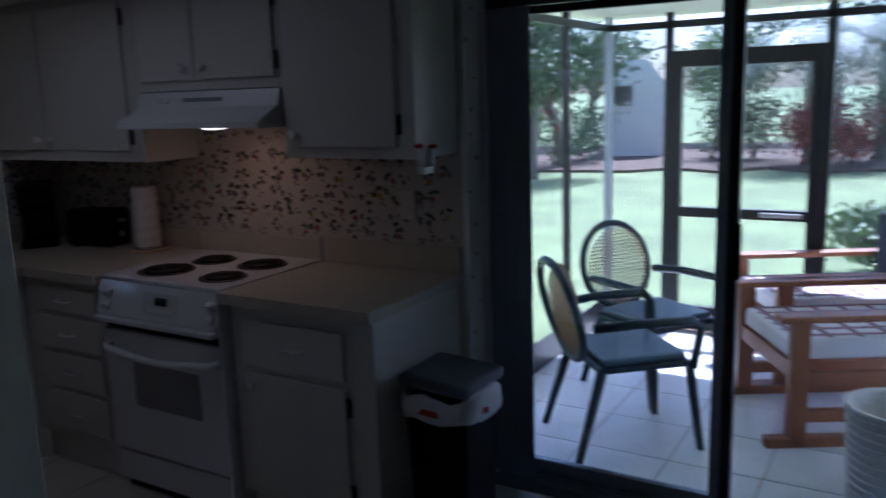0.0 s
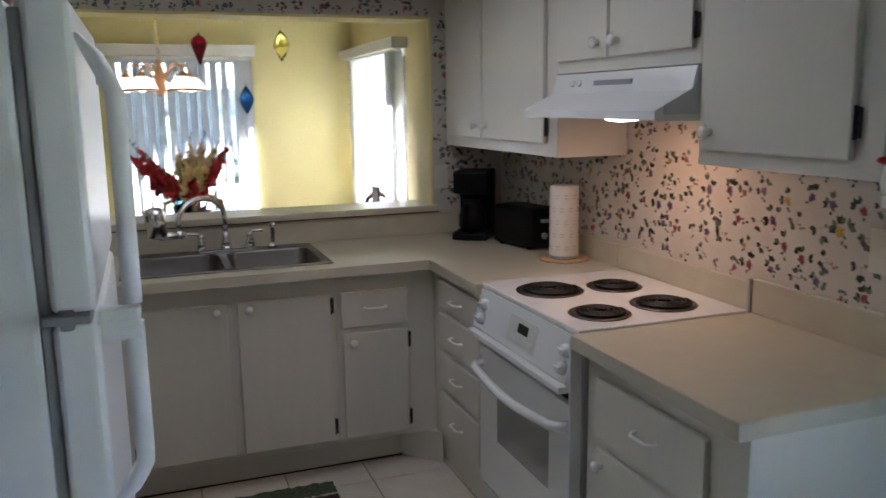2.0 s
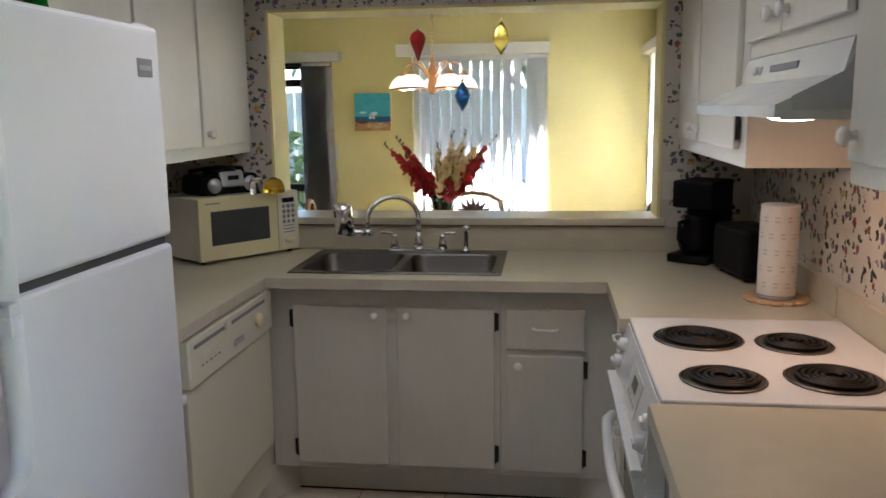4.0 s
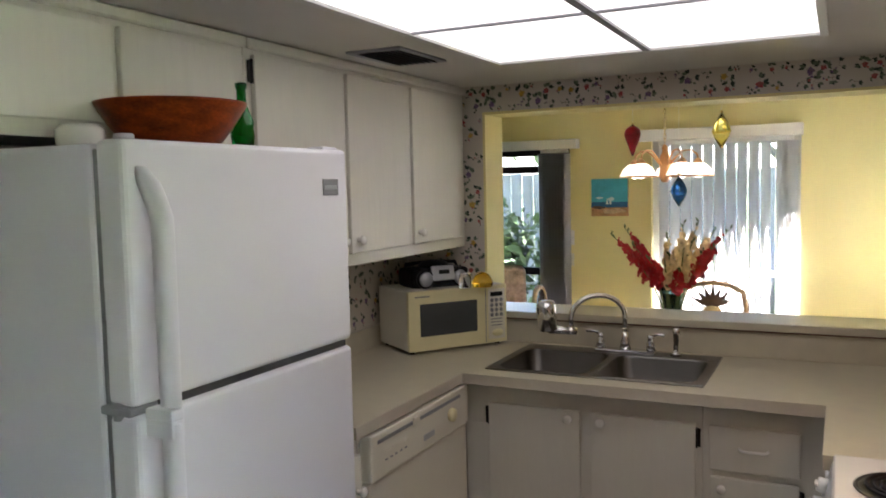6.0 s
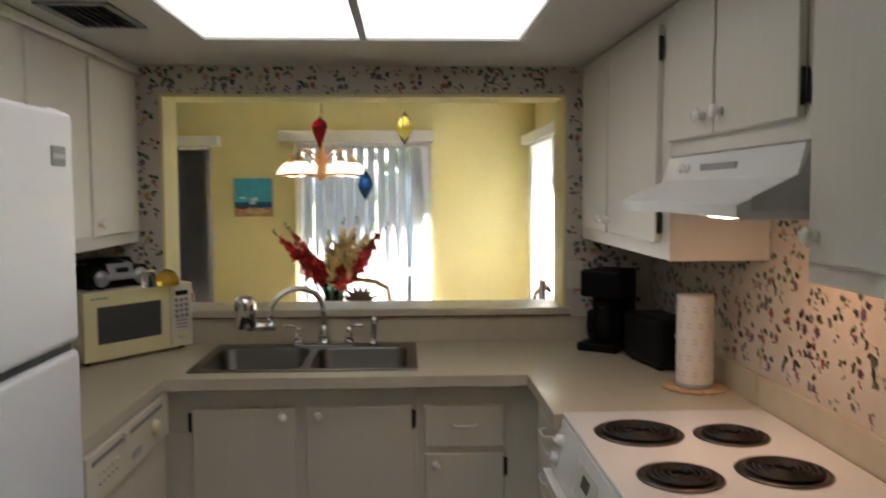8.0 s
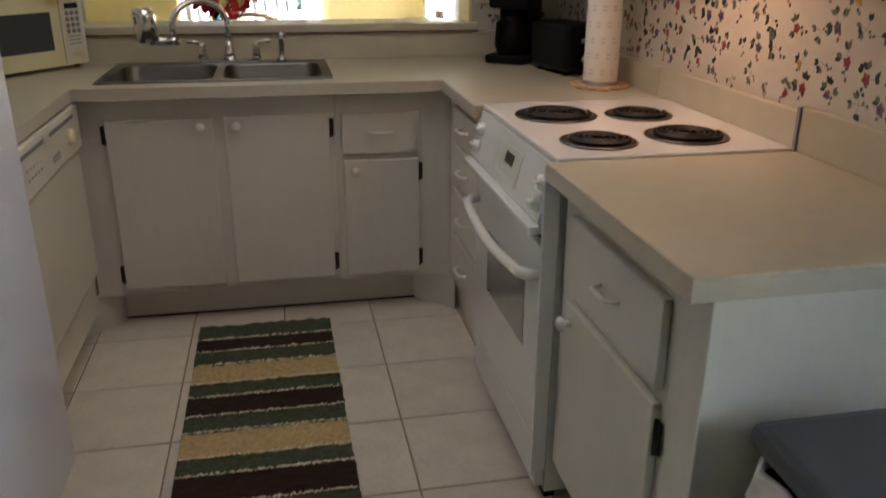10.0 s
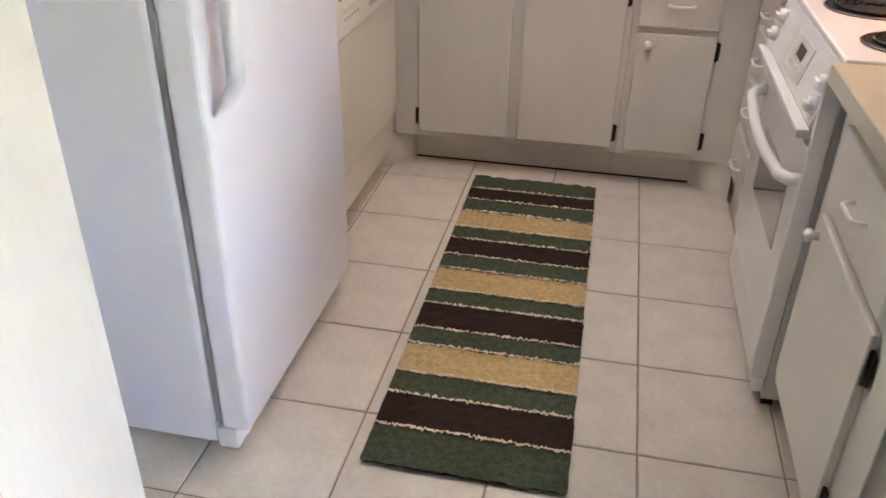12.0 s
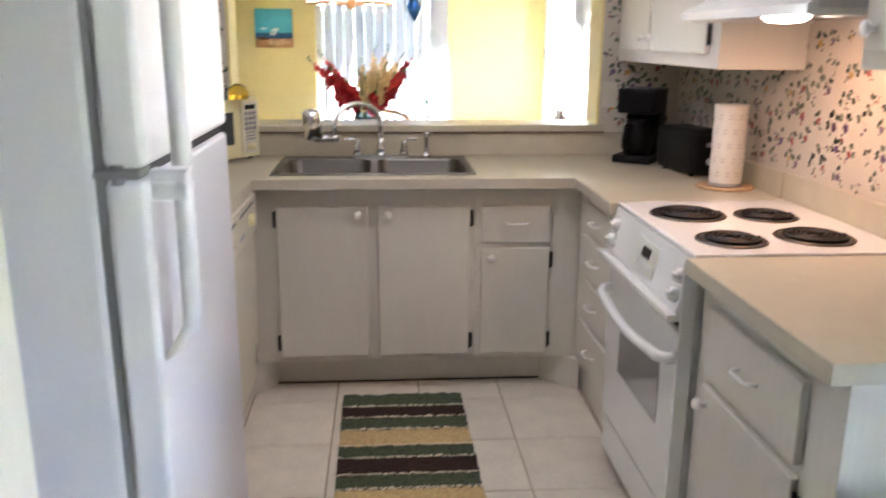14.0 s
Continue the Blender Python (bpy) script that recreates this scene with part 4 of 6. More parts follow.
def coil(c, r):
    pts = []
    n = int(r / 0.0165)
    for k in range(n * 20 + 1):
        a = k / 20 * math.tau
        pts.append((c[0] + math.cos(a) * (0.018 + (r - 0.018) * k / (n * 20)), c[1] + math.sin(a) * (0.018 + (r - 0.018) * k / (n * 20)), c[2]))
    return tube(pts, 0.0048, 6)


for (x, y), r in (((-0.455, -1.405), 0.096), ((-0.222, -1.440), 0.076), ((-0.458, -1.735), 0.076), ((-0.215, -1.715), 0.086)):
    dp = part("drip_pan", lathe([(r + 0.017, 0.0), (r + 0.018, 0.004), (r + 0.012, 0.005), (r + 0.004, 0.001), (r * 0.6, 0.0006), (0, 0.0004)], (x, y, 0.937), seg=36), BLACKROUGH, rg, "blackened burner pan")
    part("ring", lathe([(r + 0.018, 0.0005), (r + 0.02, 0.003), (r + 0.0165, 0.0055), (r + 0.013, 0.0045)], (x, y, 0.937), seg=36), STEEL, dp, "thin metal trim ring")
    part("coil", coil((x, y, 0.9465), r), BLACKROUGH, dp, "black spiral heating coil")

# ---- range hood ----
hood = thing("range_hood", "white metal range hood with its lamp lit", "range hood", (-0.2, -1.55, 1.5))
HY0, HY1 = -1.958, -1.164
shell = prism([(-0.001, 1.515), (-0.001, 1.650), (-0.305, 1.650), (-0.322, 1.585), (-0.437, 1.530), (-0.437, 1.506), (-0.427, 1.506), (-0.423, 1.515)], HY0, HY1, "y")
part("shell", shell, APPLIANCE, hood)
part("side_lip", box((-0.425, HY0, 1.502), (-0.001, HY0 + 0.012, 1.516)), APPLIANCE, hood)
part("side_lip", box((-0.425, HY1 - 0.012, 1.502), (-0.001, HY1, 1.516)), APPLIANCE, hood)
part("vent_slot", box((-0.3185, -1.66, 1.608), (-0.309, -1.44, 1.624)), GASKET, hood, "grey vent slot")
for y in (-1.30, -1.345):
    part("switch", lathe([(0.012, 0), (0.011, 0.008), (0, 0.009)], (-0.314, y, 1.616), (-0.97, 0, 0.24), 14), APPLIANCE, hood)
part("side_panel", prism([(-0.03, 1.52), (-0.03, 1.640), (-0.295, 1.640), (-0.32, 1.59), (-0.41, 1.545), (-0.41, 1.52)], HY0 - 0.003, HY0 - 0.0005, "y"), mat("hood_side_grey", (0.55, 0.56, 0.58), 0.4), hood, "grey recessed side panel")
part("filter", box((-0.21, -1.80, 1.508), (-0.05, -1.30, 1.5145)), STEEL, hood, "metal mesh filter")
part("lamp_lens", lathe([(0.0, -0.022), (0.045, -0.018), (0.062, -0.008), (0.065, 0.0), (0, 0.0)], (-0.30, -1.59, 1.5135), seg=24), HOODLENS, hood, "glowing warm lamp lens")
hood.location.z += 0.014
hl = new("hood_lamp", bpy.data.lights.new("hood_lamp", "AREA"))
hl.data.shape, hl.data.size, hl.data.energy, hl.data.color = "DISK", 0.12, 0.058, (1.0, 0.50, 0.24)
hl.matrix_world = look((-0.30, -1.59, 1.492), (-0.22, -1.57, 0.9))

# ---- small things on the worktop ----
mw = thing("microwave", "aged cream microwave oven with a dark window", "microwave", (-2.245, -0.475, CZ + 0.001), 54, local=True)
MWW, MWD, MWH = 0.49, 0.31, 0.272
part("case", bevelled(box((0, 0.012, 0.012), (MWW, MWD, MWH)), 0.008, 2), ALMOND, mw)
part("front", bevelled(box((0, -0.008, 0.012), (MWW, 0.014, MWH)), 0.006, 2), CREAMYELLOW, mw, "yellowed cream front")
part("window", box((0.055, -0.0105, 0.075), (0.335, -0.007, 0.215), 0.001), MICROGLASS, mw, "dark door window")
pn = part("keypad", box((0.392, -0.0112, 0.03), (0.478, -0.007, 0.255), 0.001), ALMOND, mw, "pale keypad panel")
part("display", box((0.403, -0.0125, 0.222), (0.465, -0.0105, 0.242)), DISPLAY, pn)
for r in range(4):
    for q in range(3):
        part("key", turned(lathe([(0.009, 0), (0.009, 0.002), (0, 0.0022)], seg=12), Matrix.Translation((0.410 + q * 0.024, -0.0105, 0.205 - r * 0.022)) @ Matrix.Rotation(radians(90), 4, "X")), GREYPRINT, pn)
for r in range(3):
    part("print", box((0.405, -0.0122, 0.118 - r * 0.014), (0.462, -0.0108, 0.122 - r * 0.014)), GREYPRINT, pn)
part("open_button", turned(lathe([(0.03, 0), (0.028, 0.004), (0, 0.005)], seg=20), Matrix.Translation((0.438, -0.0105, 0.058)) @ Matrix.Rotation(radians(90), 4, "X") @ Matrix.Diagonal((1, 0.55, 1, 1))), CREAMYELLOW, pn)
part("print", box((0.03, -0.0088, 0.245), (0.10, -0.0075, 0.250)), GREYPRINT, mw)
part("door_seam", box((0.378, -0.0092, 0.02), (0.381, -0.0078, 0.265)), GASKET, mw)
for x in (0.03, MWW - 0.03):
    for y in (0.03, MWD - 0.03):
        part("foot", turned(lathe([(0.012, 0), (0.012, 0.013), (0, 0.013)], seg=10), Matrix.Translation((x, y, 0))), BLACK, mw)

bb = thing("radio_cassette_player", "black and silver portable stereo on the microwave", "stereo", (-2.245, -0.475, CZ + 0.001 + MWH), 54, local=True)
part("case", bevelled(box((0.06, 0.06, 0.0), (0.34, 0.23, 0.085)), 0.025, 3), BLACK, bb)
for x in (0.115, 0.285):
    sp_ = part("speaker", turned(lathe([(0.042, 0), (0.042, 0.012), (0.036, 0.018), (0.03, 0.012), (0, 0.016)], seg=24), Matrix.Translation((x, 0.062, 0.042)) @ Matrix.Rotation(radians(90), 4, "X")), BLACK, bb)
    part("cone", turned(lathe([(0.033, 0), (0.03, 0.006), (0, 0.012)], seg=20), Matrix.Translation((x, 0.047, 0.042)) @ Matrix.Rotation(radians(90), 4, "X")), SILVER, sp_, "silver speaker cone")
part("face", turned(bevelled(box((-0.055, -0.008, -0.03), (0.055, 0.008, 0.035)), 0.006), Matrix.Translation((0.2, 0.052, 0.062)) @ Matrix.Rotation(radians(-15), 4, "X")), SILVER, bb, "silver control face")
part("display", box((0.175, 0.038, 0.062), (0.225, 0.043, 0.08)), DISPLAY, bb)
part("lid", turned(lathe([(0.07, 0), (0.068, 0.018), (0.05, 0.03), (0, 0.034)], seg=24), Matrix.Translation((0.2, 0.145, 0.083))), BLACK, bb)
part("handle", tube([(0.07, 0.16, 0.07), (0.075, 0.17, 0.10), (0.2, 0.175, 0.108), (0.325, 0.17, 0.10), (0.33, 0.16, 0.07)], 0.009, 8), BLACK, bb)
jar = thing("glass_jar", "small clear glass jar with a metal lid on the microwave", "jar", (-2.07, -0.27, CZ + 0.001 + MWH))
part("glass", lathe([(0.0, 0), (0.026, 0.0), (0.028, 0.004), (0.028, 0.05), (0.022, 0.056), (0, 0.057)], (-2.07, -0.27, CZ + 0.001 + MWH), seg=20), CLEARGLASS, jar)
part("lid", lathe([(0.025, 0.057), (0.025, 0.068), (0, 0.069)], (-2.07, -0.27, CZ + 0.001 + MWH), seg=20), CHROME, jar)
dome = thing("glass_paperweight", "amber yellow glass dome on the microwave", "paperweight", (-2.015, -0.205, CZ + 0.001 + MWH))
part("glass", lathe([(0.0, 0), (0.043, 0.0), (0.047, 0.012), (0.044, 0.03), (0.032, 0.052), (0.012, 0.064), (0, 0.066)], (-2.015, -0.205, CZ + 0.001 + MWH), seg=24), AMBERGLASS, dome)

cm = thing("coffee_maker", "black plastic drip coffee maker in the corner", "coffee maker", (-0.235, -0.21, CZ + 0.001), -35, local=True)
part("base", bevelled(box((-0.085, -0.13, 0), (0.085, 0.11, 0.035)), 0.01, 2), BLACK, cm)
part("column", bevelled(box((-0.08, 0.02, 0.03), (0.08, 0.11, 0.32)), 0.012, 2), BLACK, cm)
part("brew_head", bevelled(box((-0.085, -0.10, 0.215), (0.085, 0.10, 0.325)), 0.014, 2), BLACK, cm)
part("carafe", turned(lathe([(0, 0), (0.055, 0.0), (0.068, 0.03), (0.066, 0.08), (0.045, 0.13), (0.047, 0.15), (0, 0.152)], seg=24), Matrix.Translation((0, -0.05, 0.036))), BLACK, cm, "dark glass carafe")
part("carafe_handle", tube([(-0.01, -0.11, 0.17), (-0.02, -0.155, 0.165), (-0.02, -0.16, 0.10), (-0.01, -0.12, 0.07)], 0.009, 8), BLACK, cm)
ts = thing("toaster", "black two-slot toaster against the wall", "toaster", (-0.125, -0.53, CZ + 0.001), -78, local=True)
part("case", bevelled(box((-0.14, -0.08, 0.008), (0.14, 0.08, 0.185)), 0.03, 4), BLACK, ts)
for y in (-0.03, 0.03):
    part("slot", box((-0.1, y - 0.014, 0.184), (0.1, y + 0.014, 0.1865)), BLACKROUGH, ts)
part("lever", bevelled(box((0.139, -0.02, 0.12), (0.158, 0.02, 0.135)), 0.003), SILVER, ts, "silver lever")
part("dial", turned(lathe([(0.015, 0), (0.014, 0.01), (0, 0.011)], seg=16), Matrix.Translation((0.139, 0, 0.06)) @ Matrix.Rotation(radians(90), 4, "Y")), SILVER, ts)
for x in (-0.1, 0.1):
    for y in (-0.05, 0.05):
        part("foot", turned(lathe([(0.01, 0), (0.01, 0.01), (0, 0.01)], seg=8), Matrix.Translation((x, y, 0))), BLACK, ts)

PTX, PTY = -0.125, -0.90
pt = thing("paper_towel_roll", "upright printed paper towel roll on a stand", "paper towel", (PTX, PTY, CZ + 0.001))
part("mat", lathe([(0.0, 0), (0.085, 0.0), (0.092, 0.004), (0.085, 0.01), (0.078, 0.008), (0, 0.008)], (PTX, PTY, CZ + 0.001), seg=28), RATTAN, pt, "scalloped straw mat")
for k in range(14):
    a = k * math.tau / 14
    part("scallop", lathe([(0.0, 0), (0.022, 0.0), (0.023, 0.004), (0.018, 0.009), (0, 0.009)], (PTX + 0.083 * math.cos(a), PTY + 0.083 * math.sin(a), CZ + 0.001), seg=12), RATTAN, pt)
part("stand", lathe([(0.06, 0.009), (0.06, 0.017), (0.012, 0.019), (0.008, 0.3), (0, 0.305)], (PTX, PTY, CZ + 0.001), seg=24), SILVER, pt, "grey metal stand")
roll = part("roll", lathe([(0.02, 0.02), (0.0575, 0.02), (0.0585, 0.024), (0.059, 0.15), (0.0583, 0.302), (0.056, 0.305), (0.02, 0.305)], (PTX, PTY, CZ + 0.001), seg=40), TOWEL, pt)
for r in range(5):
    for k in range(10):
        a = k * math.tau / 10 + r * 0.3
        for s in (-1, 1):
            part("print", turned(box((-0.0075, -0.0006, -0.0025), (0.0075, 0.0006, 0.0025), 0.0005), Matrix.Translation((PTX + 0.0588 * math.cos(a), PTY + 0.0588 * math.sin(a), CZ + 0.055 + r * 0.052 + s * 0.006)) @ Matrix.Rotation(a + math.pi / 2, 4, "Z")), TOWELPRINT, roll)

# sockets
for nm, m, lb in (("wall_outlet", pose(-0.33, -0.004, 1.21), "pale wall outlet on the floral wallpaper"), ("wall_outlet", pose(-0.004, -2.32, 1.19, 0, 0, 90), "pale wall outlet on the floral wallpaper")):
    o = thing(nm, lb, "outlet", m.translation, math.degrees(m.to_euler().z) - (180 if m.to_euler().z > 1 else 0), local=True)
    part("plate", bevelled(box((-0.036, -0.004, -0.058), (0.036, 0.003, 0.058)), 0.002), ALMOND, o)
    for v in (-0.025, 0.025):
        part("socket", bevelled(box((-0.017, -0.0065, v - 0.014), (0.017, -0.003, v + 0.014)), 0.002), ALMOND, o)

# hook ornament on the cabinet corner
orn = thing("hook_ornament", "white hook with red bird heads on the cabinet end", "ornament", (-0.27, -2.565, 1.36))
part("bracket", bevelled(box((-0.30, -2.592, 1.345), (-0.235, -2.562, 1.372)), 0.005, 2), CERAMIC, orn)
for x, dz in ((-0.297, 0.0), (-0.235, -0.008)):
    bd_ = part("bird_body", lathe([(0.0, 0), (0.014, 0.004), (0.018, 0.03), (0.012, 0.06), (0.004, 0.07), (0, 0.071)], (x, -2.577, 1.372 + dz), ((x + 0.266) * 2.2, 0, 1), 14), CERAMIC, orn)
    part("bird_head", turned(lathe([(0.0, -0.012), (0.012, -0.006), (0.016, 0.0), (0.012, 0.008), (0, 0.012)], seg=14), Matrix.Translation((x + (x + 0.266) * 0.5, -2.58, 1.446 + dz)) @ Matrix.Diagonal((1.5, 1, 0.8, 1))), REDPLASTIC, bd_, "red head")

# waste bin
bin_ = thing("waste_bin", "dark waste bin with white and red liner and lid", "bin", (-0.385, -2.725, 0))
part("body", turned(lathe([(0.0, 0), (0.175, 0.0), (0.185, 0.01), (0.215, 0.62), (0.205, 0.64), (0, 0.64)], seg=4, smooth=False), Matrix.Translation((-0.385, -2.725, 0)) @ Matrix.Diagonal((0.76, 0.78, 1, 1)) @ Matrix.Rotation(radians(45), 4, "Z")), BLACK, bin_)
bmb = lathe([(0.223, 0.56), (0.232, 0.60), (0.228, 0.655), (0.212, 0.662), (0.205, 0.60)], seg=28)
for v in bmb.verts:
    n_ = noise.noise(v.co * 9)
    v.co *= 1 + 0.05 * n_
    s = max(abs(v.co.x), abs(v.co.y)) or 1
    k = 0.17 / s * (Vector((v.co.x, v.co.y)).length / 0.22)
    v.co.x, v.co.y = v.co.x * k, v.co.y * k
    v.co.z += 0.02 * noise.noise(v.co * 14 + Vector((3, 1, 2)))
part("liner", turned(bmb, Matrix.Translation((-0.385, -2.725, 0)) @ Matrix.Diagonal((0.78, 0.80, 1, 1))), BAG, bin_, "crumpled white bin liner")
for k in range(5):
    a = k * 1.25 + 0.5
    part("liner_print", turned(box((-0.05, -0.003, -0.012), (0.05, 0.003, 0.012), 0.003), Matrix.Translation((-0.385 + 0.142 * math.cos(a), -2.725 + 0.146 * math.sin(a), 0.598)) @ Matrix.Rotation(a + math.pi / 2, 4, "Z")), REDPLASTIC, bin_, "red drawstring band")
part("lid", turned(bevelled(prism([(-0.14, -0.135), (0.14, -0.135), (0.14, 0.135), (-0.14, 0.135)], 0.0, 0.045, "z"), 0.018, 2), Matrix.Translation((-0.385, -2.725, 0.672)) @ Matrix.Rotation(radians(4), 4, "X")), BINLID, bin_, "slate grey swing lid")

bin_.scale.z = 0.955

# ---- runner rug ----
rug = thing("runner_rug", "striped green, brown and tan shag runner on the tiles", "rug", (-1.29, -1.42, 0.0))
cuts = [-0.66, -0.781, -0.879, -0.979, -1.104, -1.195, -1.309, -1.4, -1.531, -1.615, -1.745, -1.828, -1.956, -2.049, -2.173, -2.302]
seqm = [MATGREEN, MATBROWN, MATGREEN, MATTAN]


def rug_x(y):
    f = (y + 0.66) / -1.64
    return -1.572 + 0.009 * f, -1.082 + 0.016 * f


def shag(y0, y1, amp, h, ragged=0.0, nx=46):
    bm = bmesh.new()
    ny = max(3, int(abs(y1 - y0) / 0.011))
    rows = []
    for j in range(ny + 1):
        y = y0 + (y1 - y0) * j / ny
        a, b = rug_x(y)
        row = []
        for i in range(nx + 1):
            x = a + (b - a) * i / nx
            edge = i in (0, nx) or j in (0, ny)
            q = Vector((x * (160 if ragged > 0.005 else 60), y * 60, h * 50))
            yy = y + (ragged * noise.noise(q * 1.4) if j in (0, ny) or ragged > 0.005 else 0)
            row.append(bm.verts.new((x + (0.004 * noise.noise(q) if i in (0, nx) else 0), yy, 0.003 if edge and not ragged else h + amp * noise.noise(q))))
        rows.append(row)
    for r0, r1 in zip(rows, rows[1:]):
        for i in range(nx):
            bm.faces.new((r0[i], r0[i + 1], r1[i + 1], r1[i])).smooth = True
    bmesh.ops.recalc_face_normals(bm, faces=bm.faces[:])
    return bm


part("backing", box((-1.558, -2.294, 0.0), (-1.084, -0.668, 0.006)), MATBROWN, rug)
for k in range(15):
    part("stripe", shag(cuts[k + 1] - 0.002, cuts[k] + 0.002, 0.007, 0.015, 0.003), seqm[k % 4], rug)
for k in range(1, 15):
    part("seam", shag(cuts[k] - 0.004, cuts[k] + 0.004, 0.007, 0.020, 0.007, 190), MATCREAM, rug, "ragged cream tuft line")

# ---- dining room ----
FARY = 2.885
pic = thing("canvas_painting", "small canvas painting of a blue beach", "painting", (-2.27, FARY - 0.016, 1.466))
X0, X1, Z0, Z1 = -2.418, -2.125, 1.466, 1.761
part("canvas", box((X0, FARY - 0.03, Z0), (X1, FARY - 0.001, Z1), 0.003), PICSAND, pic)
yf = FARY - 0.0302
part("sky", box((X0 + 0.001, yf - 0.0008, 1.575), (X1 - 0.001, yf, Z1 - 0.001)), PICSKY, pic)
part("sea", box((X0 + 0.001, yf - 0.0009, 1.535), (X1 - 0.001, yf, 1.578)), PICSEA, pic)


def blob(cx, cz, rx, rz, y, seed, n=26):
    random.seed(seed)
    ph = [random.uniform(0, 6.28) for _ in range(4)]
    return prism([(cx + rx * math.cos(k * math.tau / n) * (1 + 0.14 * math.sin(3 * k * math.tau / n + ph[0])), cz + rz * math.sin(k * math.tau / n) * (1 + 0.2 * math.sin(2 * k * math.tau / n + ph[1]) + 0.12 * math.sin(5 * k * math.tau / n + ph[2]))) for k in range(n)], y - 0.0012, y, "y")


part("cloud", blob(-2.35, 1.61, 0.03, 0.007, yf, 1), PICCLOUD, pic)
part("cloud", blob(-2.26, 1.60, 0.028, 0.014, yf - 0.0002, 2), PICCLOUD, pic)
part("headland", blob(-2.36, 1.535, 0.05, 0.012, yf - 0.0004, 3), DARKWOOD, pic)
part("sand_patch", blob(-2.24, 1.505, 0.09, 0.022, yf, 4), mat("painted_pale_sand", (0.62, 0.42, 0.25), 0.7, vary=0.3, scale=30), pic)
for sx in (-2.30, -2.275):
    part("sail", prism([(sx, 1.56), (sx + 0.02, 1.56), (sx + 0.012, 1.605)], yf - 0.0018, yf - 0.0005, "y"), WHITEPRINT, pic, "tiny white sail")
pic.location.x += 0.032
pic.location.z -= 0.082
sw = thing("light_switch", "white wall switch plate on the yellow wall", "switch", (-2.555, FARY, 1.2))
part("plate", bevelled(box((-2.575, FARY - 0.006, 1.15), (-2.535, FARY - 0.0005, 1.27)), 0.002), CERAMIC, sw)
part("toggle", box((-2.559, FARY - 0.014, 1.20), (-2.551, FARY - 0.005, 1.22), 0.001), CERAMIC, sw)
sw2 = thing("light_switch", "cream wall control below the switch plate", "switch", (-2.555, FARY, 1.03))
part("plate", bevelled(box((-2.572, FARY - 0.006, 0.98), (-2.540, FARY - 0.0005, 1.08)), 0.002), ALMOND, sw2)


def valance(x0, x1, y0, y1, z0, z1, label):
    ob = thing("blind_valance", label, "valance", ((x0 + x1) / 2, (y0 + y1) / 2, z0))
    part("board", bevelled(box((x0, y0, z0), (x1, y1, z1)), 0.003, 1), TRIMWHITE, ob)
    return ob


def blind(name, label, xs, ang, y, z0, z1, material, w=0.088, axis="x", head=None):
    """A vertical blind: a head rail and hanging slats."""
    mid = sum(xs) / len(xs)
    ob = thing(name, label, "blind", (mid, y, z0) if axis == "x" else (y, mid, z0))
    rail = (box((min(xs) - 0.008, y - 0.02, z1 + 0.006), (max(xs) + 0.008, y + 0.02, z1 + 0.03)) if axis == "x" else box((y - 0.02, min(xs) - 0.05, z1), (y + 0.02, max(xs) + 0.05, z1 + 0.03)))
    part("head_rail", rail, WHITEVINYL, ob)
    for i, x in enumerate(xs):
        bm = bmesh.new()
        cols = []
        for k in range(5):
            f = k / 4 - 0.5
            cols.append([bm.verts.new((f * w, 0.012 * (1 - 4 * f * f), z)) for z in (z0, z1)])
        for a, b in zip(cols, cols[1:]):
            bm.faces.new((a[0], b[0], b[1], a[1])).smooth = True
        bmesh.ops.solidify(bm, geom=bm.faces[:], thickness=0.0014)
        a = radians(ang + 3 * math.sin(i * 2.3)) + (math.pi / 2 if axis == "y" else 0)
        turned(bm, Matrix.Translation((x, y, 0) if axis == "x" else (y, x, 0)) @ Matrix.Rotation(a, 4, "Z"))
        part("slat", bm, material, ob)
    return ob


SHEER = bpy.data.materials.new("translucent_vinyl_slat")
SHEER.use_nodes = True
_n, _l = SHEER.node_tree.nodes, SHEER.node_tree.links
_p = _n["Principled BSDF"]
_p.inputs["Base Color"].default_value, _p.inputs["Roughness"].default_value = (0.88, 0.88, 0.89, 1), 0.5
_tr, _mx = _n.new("ShaderNodeBsdfTranslucent"), _n.new("ShaderNodeMixShader")
_tr.inputs[0].default_value = (0.95, 0.95, 0.94, 1)
_mx.inputs[0].default_value = 0.5
_l.new(_p.outputs[0], _mx.inputs[1]), _l.new(_tr.outputs[0], _mx.inputs[2]), _l.new(_mx.outputs[0], _n["Material Output"].inputs[0])

valance(-2.03, -0.845, FARY - 0.11, FARY - 0.002, 1.955, 2.04, "white valance board over the glazed dining door")
blind("vertical_blind", "half-open white vertical blind over the glazed door", [-1.81 + 0.08 * k for k in range(10)], 44, FARY - 0.055, 0.03, 1.92, SHEER)
blind("vertical_blind", "stacked white slats at the end of the blind", [-0.985 + 0.035 * k for k in range(3)], 35, FARY - 0.055, 0.03, 1.92, SHEER)
valance(-4.3, -2.485, FARY - 0.11, FARY - 0.002, 1.925, 2.0, "white valance board over the sliding door")
blind("vertical_blind", "grey vertical slats stacked beside the sliding door", [-2.785 + 0.026 * k for k in range(9)], 70, FARY - 0.055, 0.03, 1.89, GREYBLIND)
valance(-0.16, -0.052, 1.365, 2.87, 1.93, 2.0, "white valance board over the side window")
blind("vertical_blind", "closed white vertical blind glowing over the side window", [1.64 + 0.076 * k for k in range(15)], 12, -0.10, 0.72, 1.915, SHEER, axis="y")
